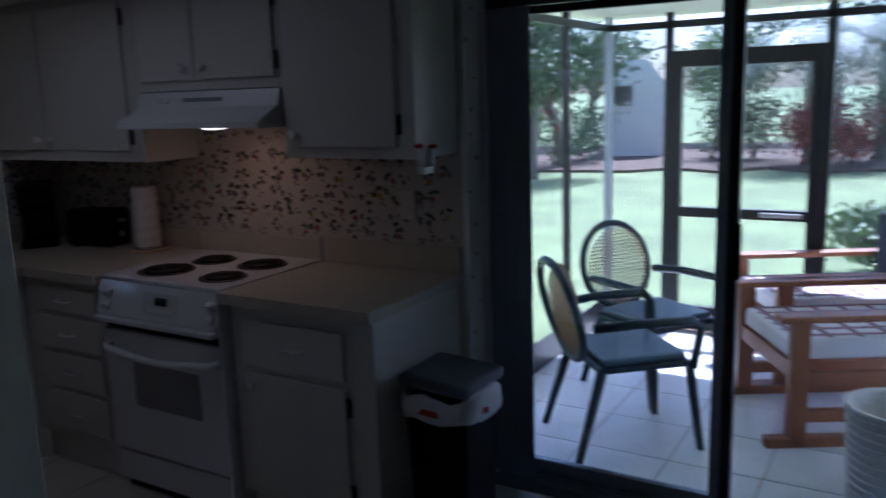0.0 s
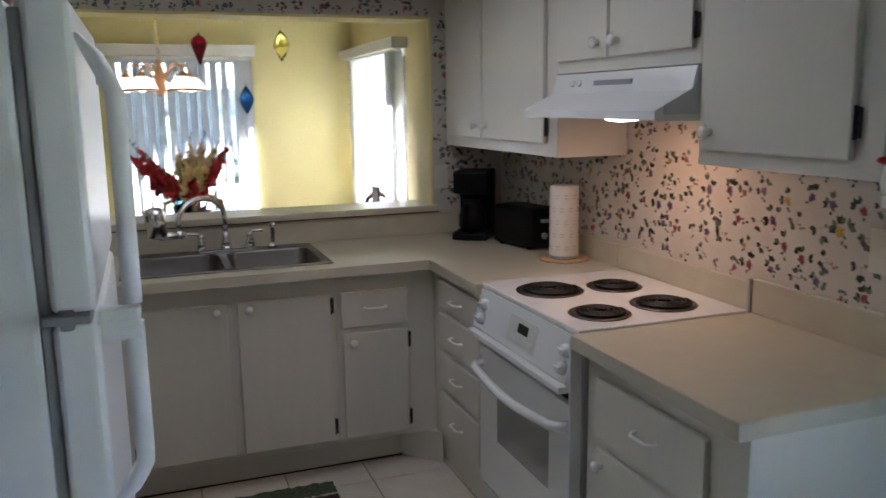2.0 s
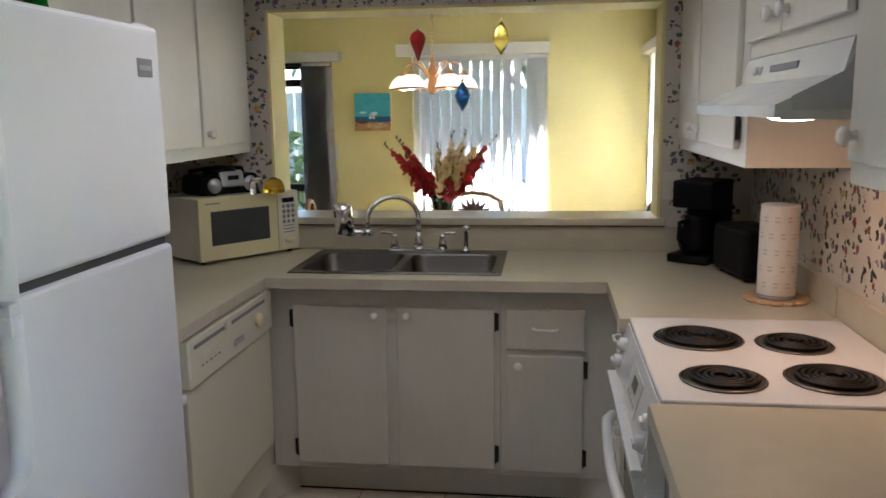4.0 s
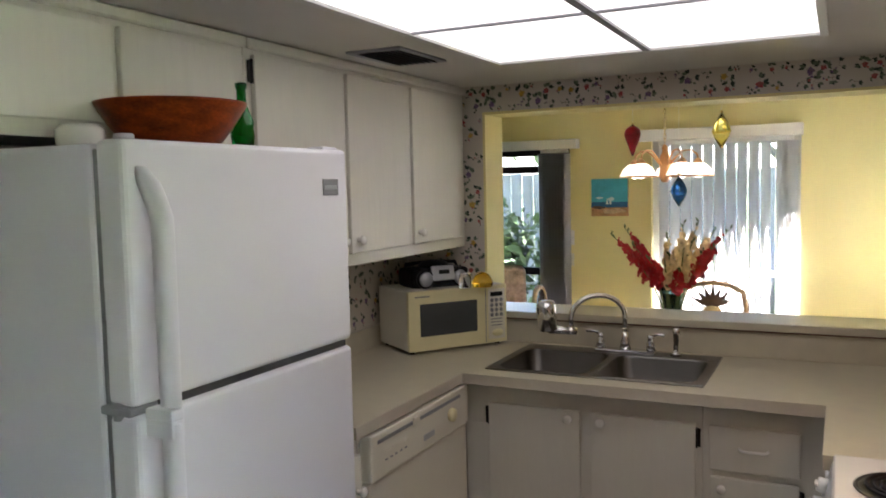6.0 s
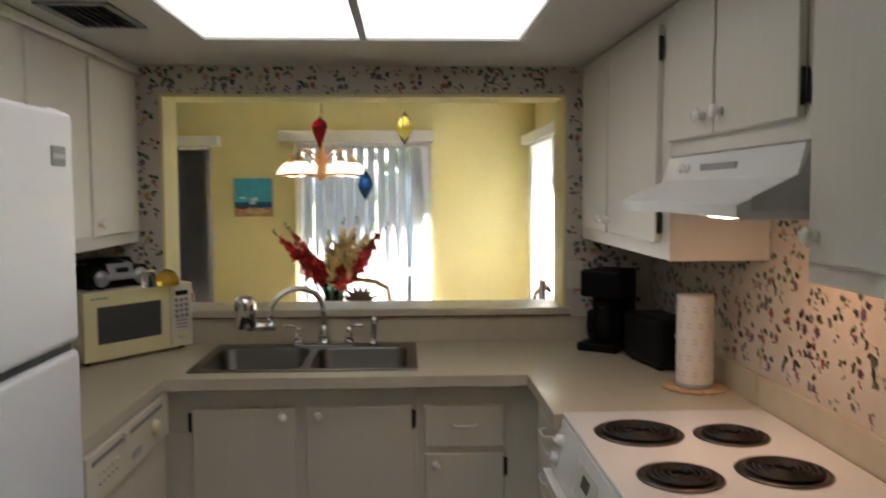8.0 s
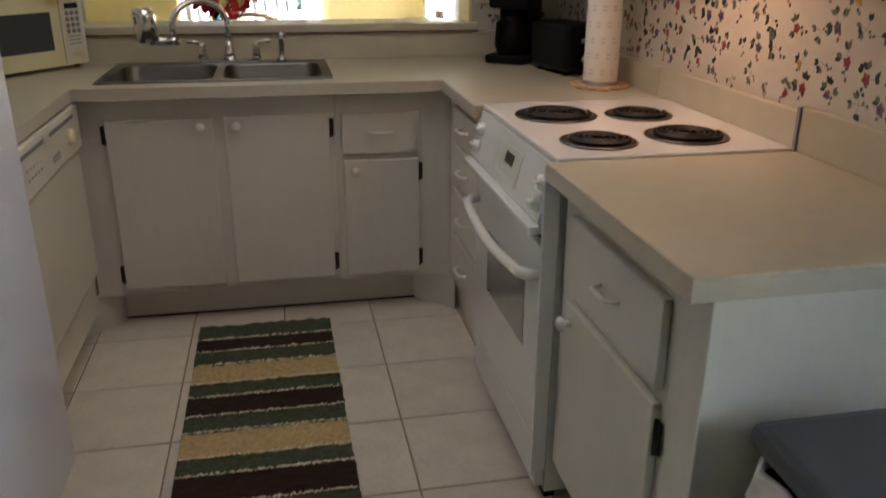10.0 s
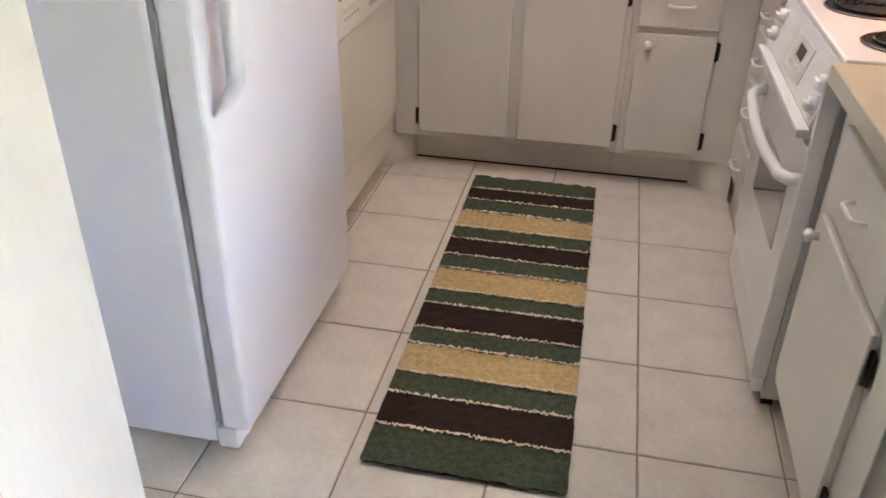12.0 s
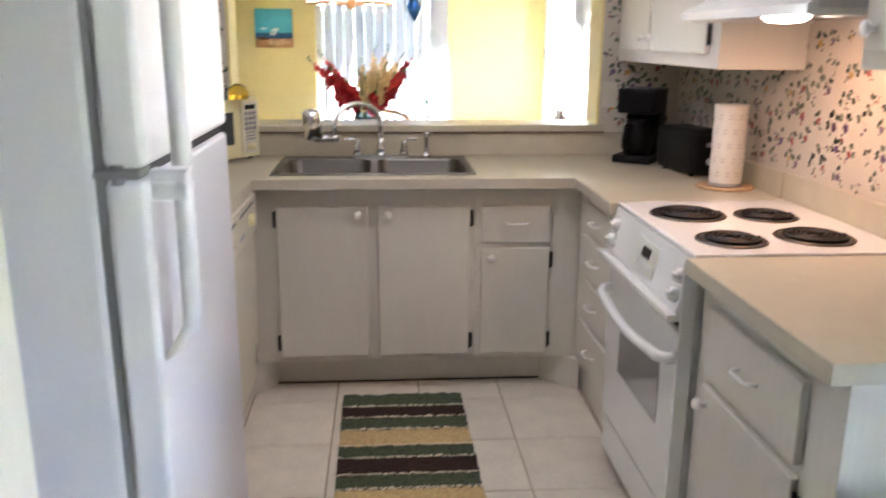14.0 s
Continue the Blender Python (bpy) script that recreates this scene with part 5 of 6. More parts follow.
blind("vertical_blind", "stacked white slats beside the side window", [1.47 + 0.03 * k for k in range(5)], 75, -0.10, 0.72, 1.915, WHITEVINYL, axis="y")


def glazed_door(name, label, x0, x1, z1, y, mid):
    ob = thing(name, label, "door", ((x0 + x1) / 2, y, 0), kind="structure")
    fr_ = WHITEVINYL if mid is None else DARKALU
    w = 0.05
    for a, b in ((x0, x0 + w), (x1 - w, x1)) + (((mid - w / 2, mid + w / 2),) if mid else ()):
        part("stile", box((a, y - 0.025, 0.03), (b, y + 0.025, z1), 0.003), fr_, ob)
    part("rail", box((x0 + w, y - 0.024, 0.03), (x1 - w, y + 0.024, 0.09), 0.003), fr_, ob)
    part("rail", box((x0 + w, y - 0.024, z1 - 0.06), (x1 - w, y + 0.024, z1), 0.003), fr_, ob)
    part("track", box((x0, y - 0.05, 0.0), (x1, y + 0.05, 0.03), 0.003), fr_, ob)
    g = part("pane", box((x0 + w, y - 0.003, 0.09), (x1 - w, y + 0.003, z1 - 0.06)), PANE, ob)
    g.visible_shadow = False
    return ob


glazed_door("door_1", "glazed white door behind a vertical blind", WX0, WX1, 1.97, 2.97, None)
ld = glazed_door("door_2", "dark framed sliding glass door to the garden", LX0, LX1, 1.94, 2.97, -3.36)
for z in (0.92, 1.77):
    part("glazing_bar", box((LX0 + 0.05, 2.955, z - 0.03), (LX1 - 0.05, 2.985, z + 0.03), 0.003), DARKALU, ld)
win = thing("window_1", "white framed side window of the dining room", "window", (0.02, 2.09, RZ0), kind="structure")
for a, b in ((RY0, RY0 + 0.05), (RY1 - 0.05, RY1), (2.065, 2.115)):
    part("stile", box((0.0, a, RZ0), (0.05, b, RZ1), 0.003), WHITEVINYL, win)
part("window_sill", box((-0.09, RY0 - 0.03, RZ0 - 0.03), (0.08, RY1 + 0.03, RZ0), 0.004), WHITEVINYL, win)
part("rail", box((0.0, RY0 + 0.05, RZ1 - 0.05), (0.05, RY1 - 0.05, RZ1), 0.003), WHITEVINYL, win)
g = part("pane", box((0.022, RY0 + 0.05, RZ0), (0.028, RY1 - 0.05, RZ1 - 0.05)), PANE, win)
g.visible_shadow = False
# tall narrow picture on the wall beside the window
pn_ = thing("framed_picture", "tall narrow picture with white mat in thin wood frame", "picture", (-0.05, 0.995, 1.285))
for y0, y1, z0, z1 in ((0.870, 0.884, 1.285, 1.905), (1.106, 1.120, 1.285, 1.905), (0.884, 1.106, 1.285, 1.299), (0.884, 1.106, 1.891, 1.905)):
    part("frame", box((-0.074, y0, z0), (-0.0505, y1, z1), 0.002), OAK, pn_, "thin brown wooden frame")
part("mat_board", box((-0.064, 0.884, 1.299), (-0.052, 1.106, 1.891)), WHITEPRINT, pn_, "white mat board")
part("print", box((-0.0652, 0.945, 1.40), (-0.0642, 1.045, 1.79)), GREYBLIND, pn_, "pale grey print")

# chandelier
CHX, CHY = -1.59, 1.70
ch = thing("chandelier", "pale wood chandelier with lit glass shades", "chandelier", (CHX, CHY, 1.70))
part("chain", join(*[tube([(CHX + 0.008 * math.cos(a) * (1 if k % 2 else 0), CHY + 0.008 * math.cos(a) * (0 if k % 2 else 1), 1.95 + k * 0.0255 + 0.018 * math.sin(a)) for a in (j * math.tau / 8 for j in range(8))], 0.0025, 5, True) for k in range(15)]), BRASS, ch)
part("canopy", lathe([(0.0, -0.03), (0.03, -0.028), (0.06, -0.006), (0.062, 0.0), (0, 0.0)], (CHX, CHY, DZ + 0.05), seg=24), BRASS, ch)
PALEWOOD = mat("pale_turned_wood", (0.62, 0.33, 0.14), 0.45, vary=0.15, scale=12)
part("stem", lathe([(0, 0), (0.02, 0.004), (0.028, 0.02), (0.035, 0.05), (0.03, 0.09), (0.036, 0.13), (0.026, 0.17), (0.014, 0.195), (0.02, 0.215), (0.008, 0.235), (0, 0.237)], (CHX, CHY, 1.69), seg=24), PALEWOOD, ch)
for k in range(5):
    a = math.pi - k * math.tau / 5 - 0.25
    ca, sa = math.cos(a), math.sin(a)
    pts = [(CHX + ca * r, CHY + sa * r, z) for r, z in ((0.03, 1.80), (0.07, 1.85), (0.11, 1.885), (0.16, 1.89), (0.195, 1.865), (0.205, 1.83))]
    part("arm", tube(pts, 0.006, 8), PALEWOOD, ch)
    c0 = (CHX + ca * 0.205, CHY + sa * 0.205, 1.715)
    sh = part("shade", lathe([(0.026, 0.095), (0.042, 0.09), (0.072, 0.062), (0.092, 0.022), (0.093, 0.018), (0.088, 0.018), (0.068, 0.058), (0.04, 0.084), (0.026, 0.088)], c0, seg=28), BULBLENS, ch, "glowing frosted glass shade")
    part("rim", lathe([(0.094, 0.008), (0.097, 0.013), (0.094, 0.019), (0.088, 0.017), (0.088, 0.009)], c0, seg=28), PALEWOOD, sh)
    part("holder", lathe([(0.0, 0.125), (0.014, 0.122), (0.03, 0.10), (0.03, 0.088), (0, 0.088)], c0, seg=16), PALEWOOD, sh)
    part("bulb", lathe([(0.0, 0.0), (0.02, 0.006), (0.03, 0.028), (0.022, 0.055), (0.012, 0.075), (0, 0.075)], c0, seg=16), HOODLENS, sh, "lit bulb")

ch.location.z -= 0.05

# glass ornaments hung in the hatch
def hung(label, x, z, prof, material):
    ob = thing("glass_ornament", label, "ornament", (x, 0.19, z), group="glass ornaments in the hatch")
    part("glass", lathe(prof, (x, 0.19, z), seg=24), material, ob)
    part("cap", lathe([(0.0, 0), (0.007, 0.0), (0.006, 0.012), (0, 0.013)], (x, 0.19, z + prof[-1][1]), seg=10), BRASS, ob)
    part("thread", tube([(x, 0.19, z + prof[-1][1] + 0.012), (x, 0.19, OZ1 - 0.012)], 0.0007, 4), WHITEPRINT, ob)


hung("red teardrop blown glass ornament on a thread", -1.4425, 1.762, [(0.0, 0), (0.006, 0.006), (0.014, 0.03), (0.033, 0.08), (0.037, 0.10), (0.031, 0.12), (0.012, 0.135), (0, 0.137)], REDGLASS)
hung("yellow spindle blown glass ornament on a thread", -1.064, 1.779, [(0.0, 0), (0.006, 0.008), (0.026, 0.04), (0.040, 0.075), (0.026, 0.115), (0.006, 0.148), (0, 0.15)], YELLOWGLASS)
hung("blue spindle blown glass ornament on a thread", -1.241, 1.533, [(0.0, 0), (0.006, 0.008), (0.026, 0.04), (0.036, 0.07), (0.026, 0.10), (0.006, 0.132), (0, 0.135)], BLUEGLASS)

# table, chairs, flowers
TX, TY = -1.42, 1.62
tb = thing("dining_table", "round glass-topped rattan dining table", "table", (TX, TY, 0))
part("tabletop", lathe([(0.0, 0.74), (0.55, 0.74), (0.56, 0.746), (0.55, 0.752), (0, 0.752)], (TX, TY, 0), seg=48), PANELGREY, tb)
part("pedestal", lathe([(0.0, 0), (0.28, 0.0), (0.27, 0.03), (0.12, 0.2), (0.10, 0.4), (0.14, 0.6), (0.28, 0.735), (0, 0.74)], (TX, TY, 0), seg=28), RATTAN, tb)
VX_, VY_ = -1.50, 1.45
vase = thing("flower_vase", "smoky blue glass vase holding gladioli", "vase", (VX_, VY_, 0.753))
part("glass", lathe([(0.0, 0), (0.05, 0.0), (0.055, 0.02), (0.05, 0.12), (0.062, 0.24), (0.075, 0.285), (0.070, 0.286), (0.056, 0.24), (0.044, 0.12), (0.046, 0.03), (0, 0.02)], (VX_, VY_, 0.753), seg=24), VASEGLASS, vase)
part("water", lathe([(0.0, 0.025), (0.044, 0.03), (0.042, 0.12), (0.052, 0.22), (0, 0.221)], (VX_, VY_, 0.753), seg=20), mat("murky_water", (0.03, 0.06, 0.05), 0.1), vase)


def gladiolus(dx, dy, h, material, label, seed):
    random.seed(seed)
    g = thing("gladiolus", label, "flower", (VX_, VY_, 0.78), group="gladioli in the vase")
    p0, p2 = Vector((VX_ + dx * 0.08, VY_ + dy * 0.08, 0.79)), Vector((VX_ + dx, VY_ + dy, 1.0 + h))
    p1 = Vector((VX_ + dx * 0.22, VY_ + dy * 0.22, 1.05 + h * 0.08))
    path = [(1 - f) ** 2 * p0 + 2 * f * (1 - f) * p1 + f * f * p2 for f in (k / 14 for k in range(15))]
    part("stem", tube(path, 0.0055, 6, taper=0.4), STEMGREEN, g)
    for k in range(14):
        f = 0.50 + k * 0.038
        p = (1 - f) ** 2 * p0 + 2 * f * (1 - f) * p1 + f * f * p2
        size = 0.043 * (1 - 0.8 * max(0, (k - 4) / 10))
        yaw = random.uniform(0, math.tau) if k % 2 else random.uniform(-2.6, -0.5)
        out = Vector((math.cos(yaw), math.sin(yaw), 0.35)).normalized()
        if k > 10:
            part("bud", lathe([(0.0, 0), (0.006, 0.006), (0.005, 0.02), (0, 0.03)], p, out + Vector((0, 0, 1.2)), 7), STEMGREEN if k > 11 else material, g)
            continue
        bm = bmesh.new()
        q = Vector((0, 0, 1)).rotation_difference(out).to_matrix()
        for j in range(6):
            a = j * math.tau / 6 + random.uniform(-0.2, 0.2)
            r = Vector((math.cos(a), math.sin(a), 0))
            s = Vector((-math.sin(a), math.cos(a), 0))
            L = size * random.uniform(0.85, 1.15)
            rows = []
            for fr_, wd, up in ((0.05, 0.1, 0.0), (0.4, 0.36, 0.45), (0.75, 0.42, 0.62), (1.0, 0.16, 0.55)):
                c = r * (L * fr_) + Vector((0, 0, L * up))
                rows.append([bm.verts.new(p + q @ (c + s * (wd * L * m))) for m in (-1, 1)])
            for a_, b_ in zip(rows, rows[1:]):
                bm.faces.new((a_[0], a_[1], b_[1], b_[0])).smooth = True
        part("blossom", bm, material, g)
    return g


spec = ((-0.36, -0.04, 0.335, PETALRED, 1), (-0.30, 0.06, 0.37, PETALRED, 2), (-0.22, -0.08, 0.28, PETALRED, 3), (0.33, 0.0, 0.37, PETALRED, 4), (0.25, -0.08, 0.27, PETALRED, 5), (0.07, -0.13, 0.13, PETALRED, 6), (-0.12, -0.12, 0.20, PETALRED, 14),
        (0.15, 0.02, 0.41, PETALCREAM, 7), (0.06, 0.05, 0.40, PETALCREAM, 8), (0.24, 0.06, 0.36, PETALCREAM, 9), (-0.02, -0.04, 0.33, PETALCREAM, 10), (0.13, -0.05, 0.30, PETALCREAM, 11), (0.0, -0.10, 0.22, PETALCREAM, 12), (0.19, -0.06, 0.24, PETALCREAM, 13))
for dx, dy, h, m_, sd in spec:
    gladiolus(dx, dy, h, m_, "red gladiolus stalk in the vase" if m_ == PETALRED else "cream gladiolus stalk in the vase", sd)
for k in range(7):
    a = k * 0.9
    random.seed(50 + k)
    bm = bmesh.new()
    rows = []
    for j in range(7):
        f = j / 6
        c = Vector((VX_ + math.cos(a) * (0.03 + 0.10 * f), VY_ + math.sin(a) * (0.03 + 0.08 * f), 0.80 + 0.42 * f * (0.8 + 0.05 * k)))
        w_ = 0.014 * (1 - f) + 0.001
        rows.append([bm.verts.new(c + Vector((-math.sin(a) * w_ * s, math.cos(a) * w_ * s, 0))) for s in (-1, 1)])
    for a_, b_ in zip(rows, rows[1:]):
        bm.faces.new((a_[0], a_[1], b_[1], b_[0]))
    part("leaf", bm, STEMGREEN, vase, "long green gladiolus leaf")


def rattan_chair(x, y, rz, dark=False):
    c = thing("dining_chair", "rattan dining chair with a carved pineapple back" if not dark else "dark brown curved-back dining chair", "chair", (x, y, 0), rz, local=True)
    m_ = DARKWOOD if dark else RATTAN
    part("seat", turned(lathe([(0.0, 0.42), (0.20, 0.42), (0.225, 0.44), (0.215, 0.47), (0, 0.485)], seg=28), Matrix.Identity(4)), MATTAN, c, "tan padded seat")
    for sx in (-1, 1):
        part("leg", tube([(sx * 0.17, -0.17, 0.43), (sx * 0.19, -0.19, 0.0)], 0.018, 8), m_, c)
        part("leg", tube([(sx * 0.17, 0.17, 0.43), (sx * 0.19, 0.21, 0.0)], 0.018, 8), m_, c)
    hoop = [(-0.20, 0.19, 0.44), (-0.215, 0.21, 0.60), (-0.225, 0.225, 0.76), (-0.20, 0.235, 0.87), (-0.11, 0.24, 0.915), (0, 0.24, 0.93), (0.11, 0.24, 0.915), (0.20, 0.235, 0.87), (0.225, 0.225, 0.76), (0.215, 0.21, 0.60), (0.20, 0.19, 0.44)]
    part("back_frame", tube(hoop, 0.018, 8), m_, c)
    if dark:
        part("splat", bevelled(box((-0.05, 0.20, 0.47), (0.05, 0.225, 0.98)), 0.006), m_, c)
        return c
    part("pineapple", turned(lathe([(0.0, 0), (0.05, 0.01), (0.078, 0.07), (0.075, 0.14), (0.045, 0.2), (0, 0.21)], seg=20), Matrix.Translation((0, 0.215, 0.56)) @ Matrix.Diagonal((1.1, 0.35, 1, 1))), MATTAN, c, "carved pineapple panel")
    for k in range(7):
        a = radians(-66 + 22 * k)
        part("frond", prism([(-0.009, 0), (0.009, 0), (0.016, 0.09), (0.0, 0.155), (-0.016, 0.09)], -0.006, 0.006, "y"), DARKWOOD, c, "dark carved frond").matrix_basis = Matrix.Translation((0, 0.22, 0.76)) @ Matrix.Rotation(a, 4, "Y")
    return c


rattan_chair(-1.40, 2.20, 0)
rattan_chair(-1.72, 0.98, 168)
rattan_chair(-0.36, 1.85, -80, True)
rattan_chair(-2.25, 1.9, 100)
# a patterned chair seen past the microwave
ac = thing("armchair", "patterned pink and brown upholstered armchair by the door", "armchair", (-3.05, 2.2, 0), 25, local=True)
CHINTZ = mat("patterned_upholstery", (0.50, 0.36, 0.28), 0.95, vary=0.6, scale=18, bump=0.3)
part("seat", bevelled(box((-0.33, -0.33, 0.15), (0.33, 0.33, 0.46)), 0.05, 3), CHINTZ, ac)
part("backrest", bevelled(box((-0.35, 0.25, 0.15), (0.35, 0.42, 1.0)), 0.07, 3), CHINTZ, ac)
for sx in (-1, 1):
    part("armrest", bevelled(box((sx * 0.33 - 0.08, -0.32, 0.12), (sx * 0.33 + 0.08, 0.36, 0.64)), 0.06, 3), CHINTZ, ac)
    for sy in (-1, 1):
        part("leg", tube([(sx * 0.3, sy * 0.3, 0), (sx * 0.3, sy * 0.3, 0.16)], 0.025, 8), DARKWOOD, ac)

# ---- patio ----
pd = thing("door_3", "sliding glass patio door in grey frames", "door", (0.25, -3.9, 0), kind="structure")
for a, b, x, m_ in ((-2.66, -2.61, 0.21, DARKALU), (-3.548, -3.51, 0.215, DARKALU), (-3.51, -3.46, 0.275, GREYALU), (-4.46, -4.40, 0.21, DARKALU), (-2.66, -2.605, 0.275, GREYALU)):
    part("stile", box((x - 0.02, a, 0.03), (x + 0.02, b, SZ1), 0.003), m_, pd)
for x, a, b in ((0.215, -4.40, -3.548), (0.275, -3.46, -2.66)):
    part("rail", box((x - 0.02, a, 0.03), (x + 0.02, b, 0.085), 0.003), GREYALU, pd)
    part("rail", box((x - 0.02, a, SZ1 - 0.06), (x + 0.02, b, SZ1), 0.003), DARKALU, pd)
    g = part("pane", box((x - 0.003, a, 0.085), (x + 0.003, b, SZ1 - 0.06)), PANE, pd)
    g.visible_shadow = False
part("track", join(box((0.17, -4.46, -0.04), (0.32, -2.60, 0.02)), box((0.20, -4.46, 0.02), (0.206, -2.60, 0.034)), box((0.24, -4.46, 0.02), (0.246, -2.60, 0.034)), box((0.29, -4.46, 0.02), (0.296, -2.60, 0.034))), GREYALU, pd, "metal floor track")
part("latch", box((0.185, -3.56, 0.95), (0.198, -3.53, 1.15), 0.004), BLACK, pd)
pb = thing("vertical_blind", "slate blue vertical blind stacked beside the patio door", "blind", (0.15, -2.66, 0.05))
part("head_rail", box((0.142, -4.4, SZ1 - 0.04), (0.182, -2.61, SZ1 - 0.003), 0.003), DARKALU, pb)
for k in range(6):
    part("slat", turned(box((-0.043, -0.001, 0.05), (0.043, 0.001, SZ1 - 0.04)), Matrix.Translation((0.160 + 0.005 * (k % 2), -2.635 - 0.022 * k, 0)) @ Matrix.Rotation(radians(76 + 7 * math.sin(k * 1.7)), 4, "Z")), DARKBLIND, pb)

SCX = 2.8
scr = thing("screen_enclosure", "dark aluminium framed insect screen round the patio", "screen", (SCX, -3.5, -0.04))
for y in (-2.16, -2.58, -3.555, -4.6, -5.6):
    part("post", box((SCX, y - 0.025, -0.04), (SCX + 0.05, y + 0.025, 2.1), 0.003), DARKALU if y != -2.16 else GREYALU, scr)
part("rail", box((SCX, -6.4, 2.0), (SCX + 0.05, -2.14, 2.045), 0.003), DARKALU, scr)
part("kick_panel", box((SCX + 0.01, -6.4, -0.04), (SCX + 0.03, -3.58, 0.14)), DARKALU, scr)
part("kick_panel", box((SCX + 0.01, -2.555, -0.04), (SCX + 0.03, -2.185, 0.14)), DARKALU, scr)
for y0, y1, z0 in ((-2.595, -2.185, 0.14), (-4.575, -3.58, 0.14), (-5.575, -4.625, 0.22), (-3.475, -2.645, 1.96)):
    g = part("mesh_pane", box((SCX + 0.02, y0, z0), (SCX + 0.022, y1, 2.0)), SCREEN, scr, "fine insect mesh")
    g.visible_shadow = False
for x in (0.37, 1.25, 2.05):
    part("post", box((x - 0.02, -2.18, -0.04), (x + 0.02, -2.14, 2.1), 0.003), DARKALU, scr)
part("rail", box((0.36, -2.18, 2.0), (SCX, -2.14, 2.045), 0.003), DARKALU, scr)
part("kick_panel", box((0.36, -2.165, -0.04), (SCX, -2.155, 0.14)), DARKALU, scr)
g = part("mesh_pane", box((0.36, -2.161, 0.14), (SCX, -2.159, 2.0)), SCREEN, scr, "fine insect mesh")
g.visible_shadow = False
sd = thing("screen_door", "dark framed patio screen door with a kick plate", "door", (SCX, -3.06, -0.03))
for y in (-2.637, -3.498):
    part("stile", box((SCX - 0.01, y - 0.035, -0.03), (SCX + 0.04, y + 0.035, 1.85), 0.003), DARKALU, sd)
for z0, z1 in ((1.745, 1.85), (0.755, 0.82), (-0.03, 0.135)):
    part("rail", box((SCX - 0.008, -3.463, z0), (SCX + 0.038, -2.672, z1), 0.003), DARKALU, sd)
for z0, z1 in ((0.82, 1.745), (0.135, 0.755)):
    g = part("mesh_pane", box((SCX + 0.012, -3.463, z0), (SCX + 0.014, -2.672, z1)), SCREEN, sd, "fine insect mesh")
    g.visible_shadow = False
part("push_bar", box((SCX - 0.03, -3.44, 0.775), (SCX - 0.01, -3.19, 0.805), 0.004), SILVER, sd, "metal push bar")


def resin_chair(x, y, rz):
    c = thing("patio_chair", "dark green resin patio armchair with a cane back", "chair", (x, y, -0.04), rz, local=True)
    part("seat", bevelled(box((-0.23, -0.23, 0.40), (0.23, 0.22, 0.43)), 0.012, 2), CHAIRGREEN, c)
    part("cushion", bevelled(box((-0.21, -0.21, 0.43), (0.21, 0.19, 0.465)), 0.015, 2), mat("blue_grey_cushion", (0.09, 0.13, 0.16), 0.4, vary=0.3, scale=10, bump=0.3), c, "pale blue-grey seat cushion")
    for sx in (-1, 1):
        part("leg", tube([(sx * 0.22, -0.22, 0.41), (sx * 0.25, -0.27, 0.0)], 0.026, 8, taper=0.7), CHAIRGREEN, c)
        part("leg", tube([(sx * 0.21, 0.2, 0.41), (sx * 0.24, 0.32, 0.0)], 0.026, 8, taper=0.7), CHAIRGREEN, c)
        part("armrest", tube([(sx * 0.235, -0.23, 0.40), (sx * 0.265, -0.25, 0.60), (sx * 0.27, -0.20, 0.635), (sx * 0.265, 0.05, 0.635), (sx * 0.23, 0.25, 0.62)], 0.022, 8), CHAIRGREEN, c)
    hoop = [(0.24 * math.sin(a), 0.22 + 0.12 * (1 - math.cos(a)) * 0.5 + 0.04, 0.66 - 0.235 * math.cos(a)) for a in (k * math.tau / 26 for k in range(26))]
    part("back_frame", tube(hoop, 0.02, 8, True), CHAIRGREEN, c)
    bm = bmesh.new()
    for k in range(-11, 12):
        u = k * 0.0195
        h_ = math.sqrt(max(0.0, 0.048 - u * u)) * 0.98
        for bar in (tube([(u, 0.265 + 0.06 * (1 - (-h_) / -0.235) * 0.5 + 0.0, 0.66 - h_), (u, 0.315, 0.66 + h_)], 0.0035, 4), tube([(-h_, 0.29 + u * 0.2, 0.66 + u), (h_, 0.29 + u * 0.2, 0.66 + u)], 0.0035, 4)):
            me = bpy.data.meshes.new("tmp")
            bar.to_mesh(me)
            bm.from_mesh(me)
            bpy.data.meshes.remove(me)
            bar.free()
    part("cane_back", bm, CANE, c, "open woven cane back", "stuff")
    return c


resin_chair(0.93, -2.91, 42)
resin_chair(1.60, -2.86, -30)


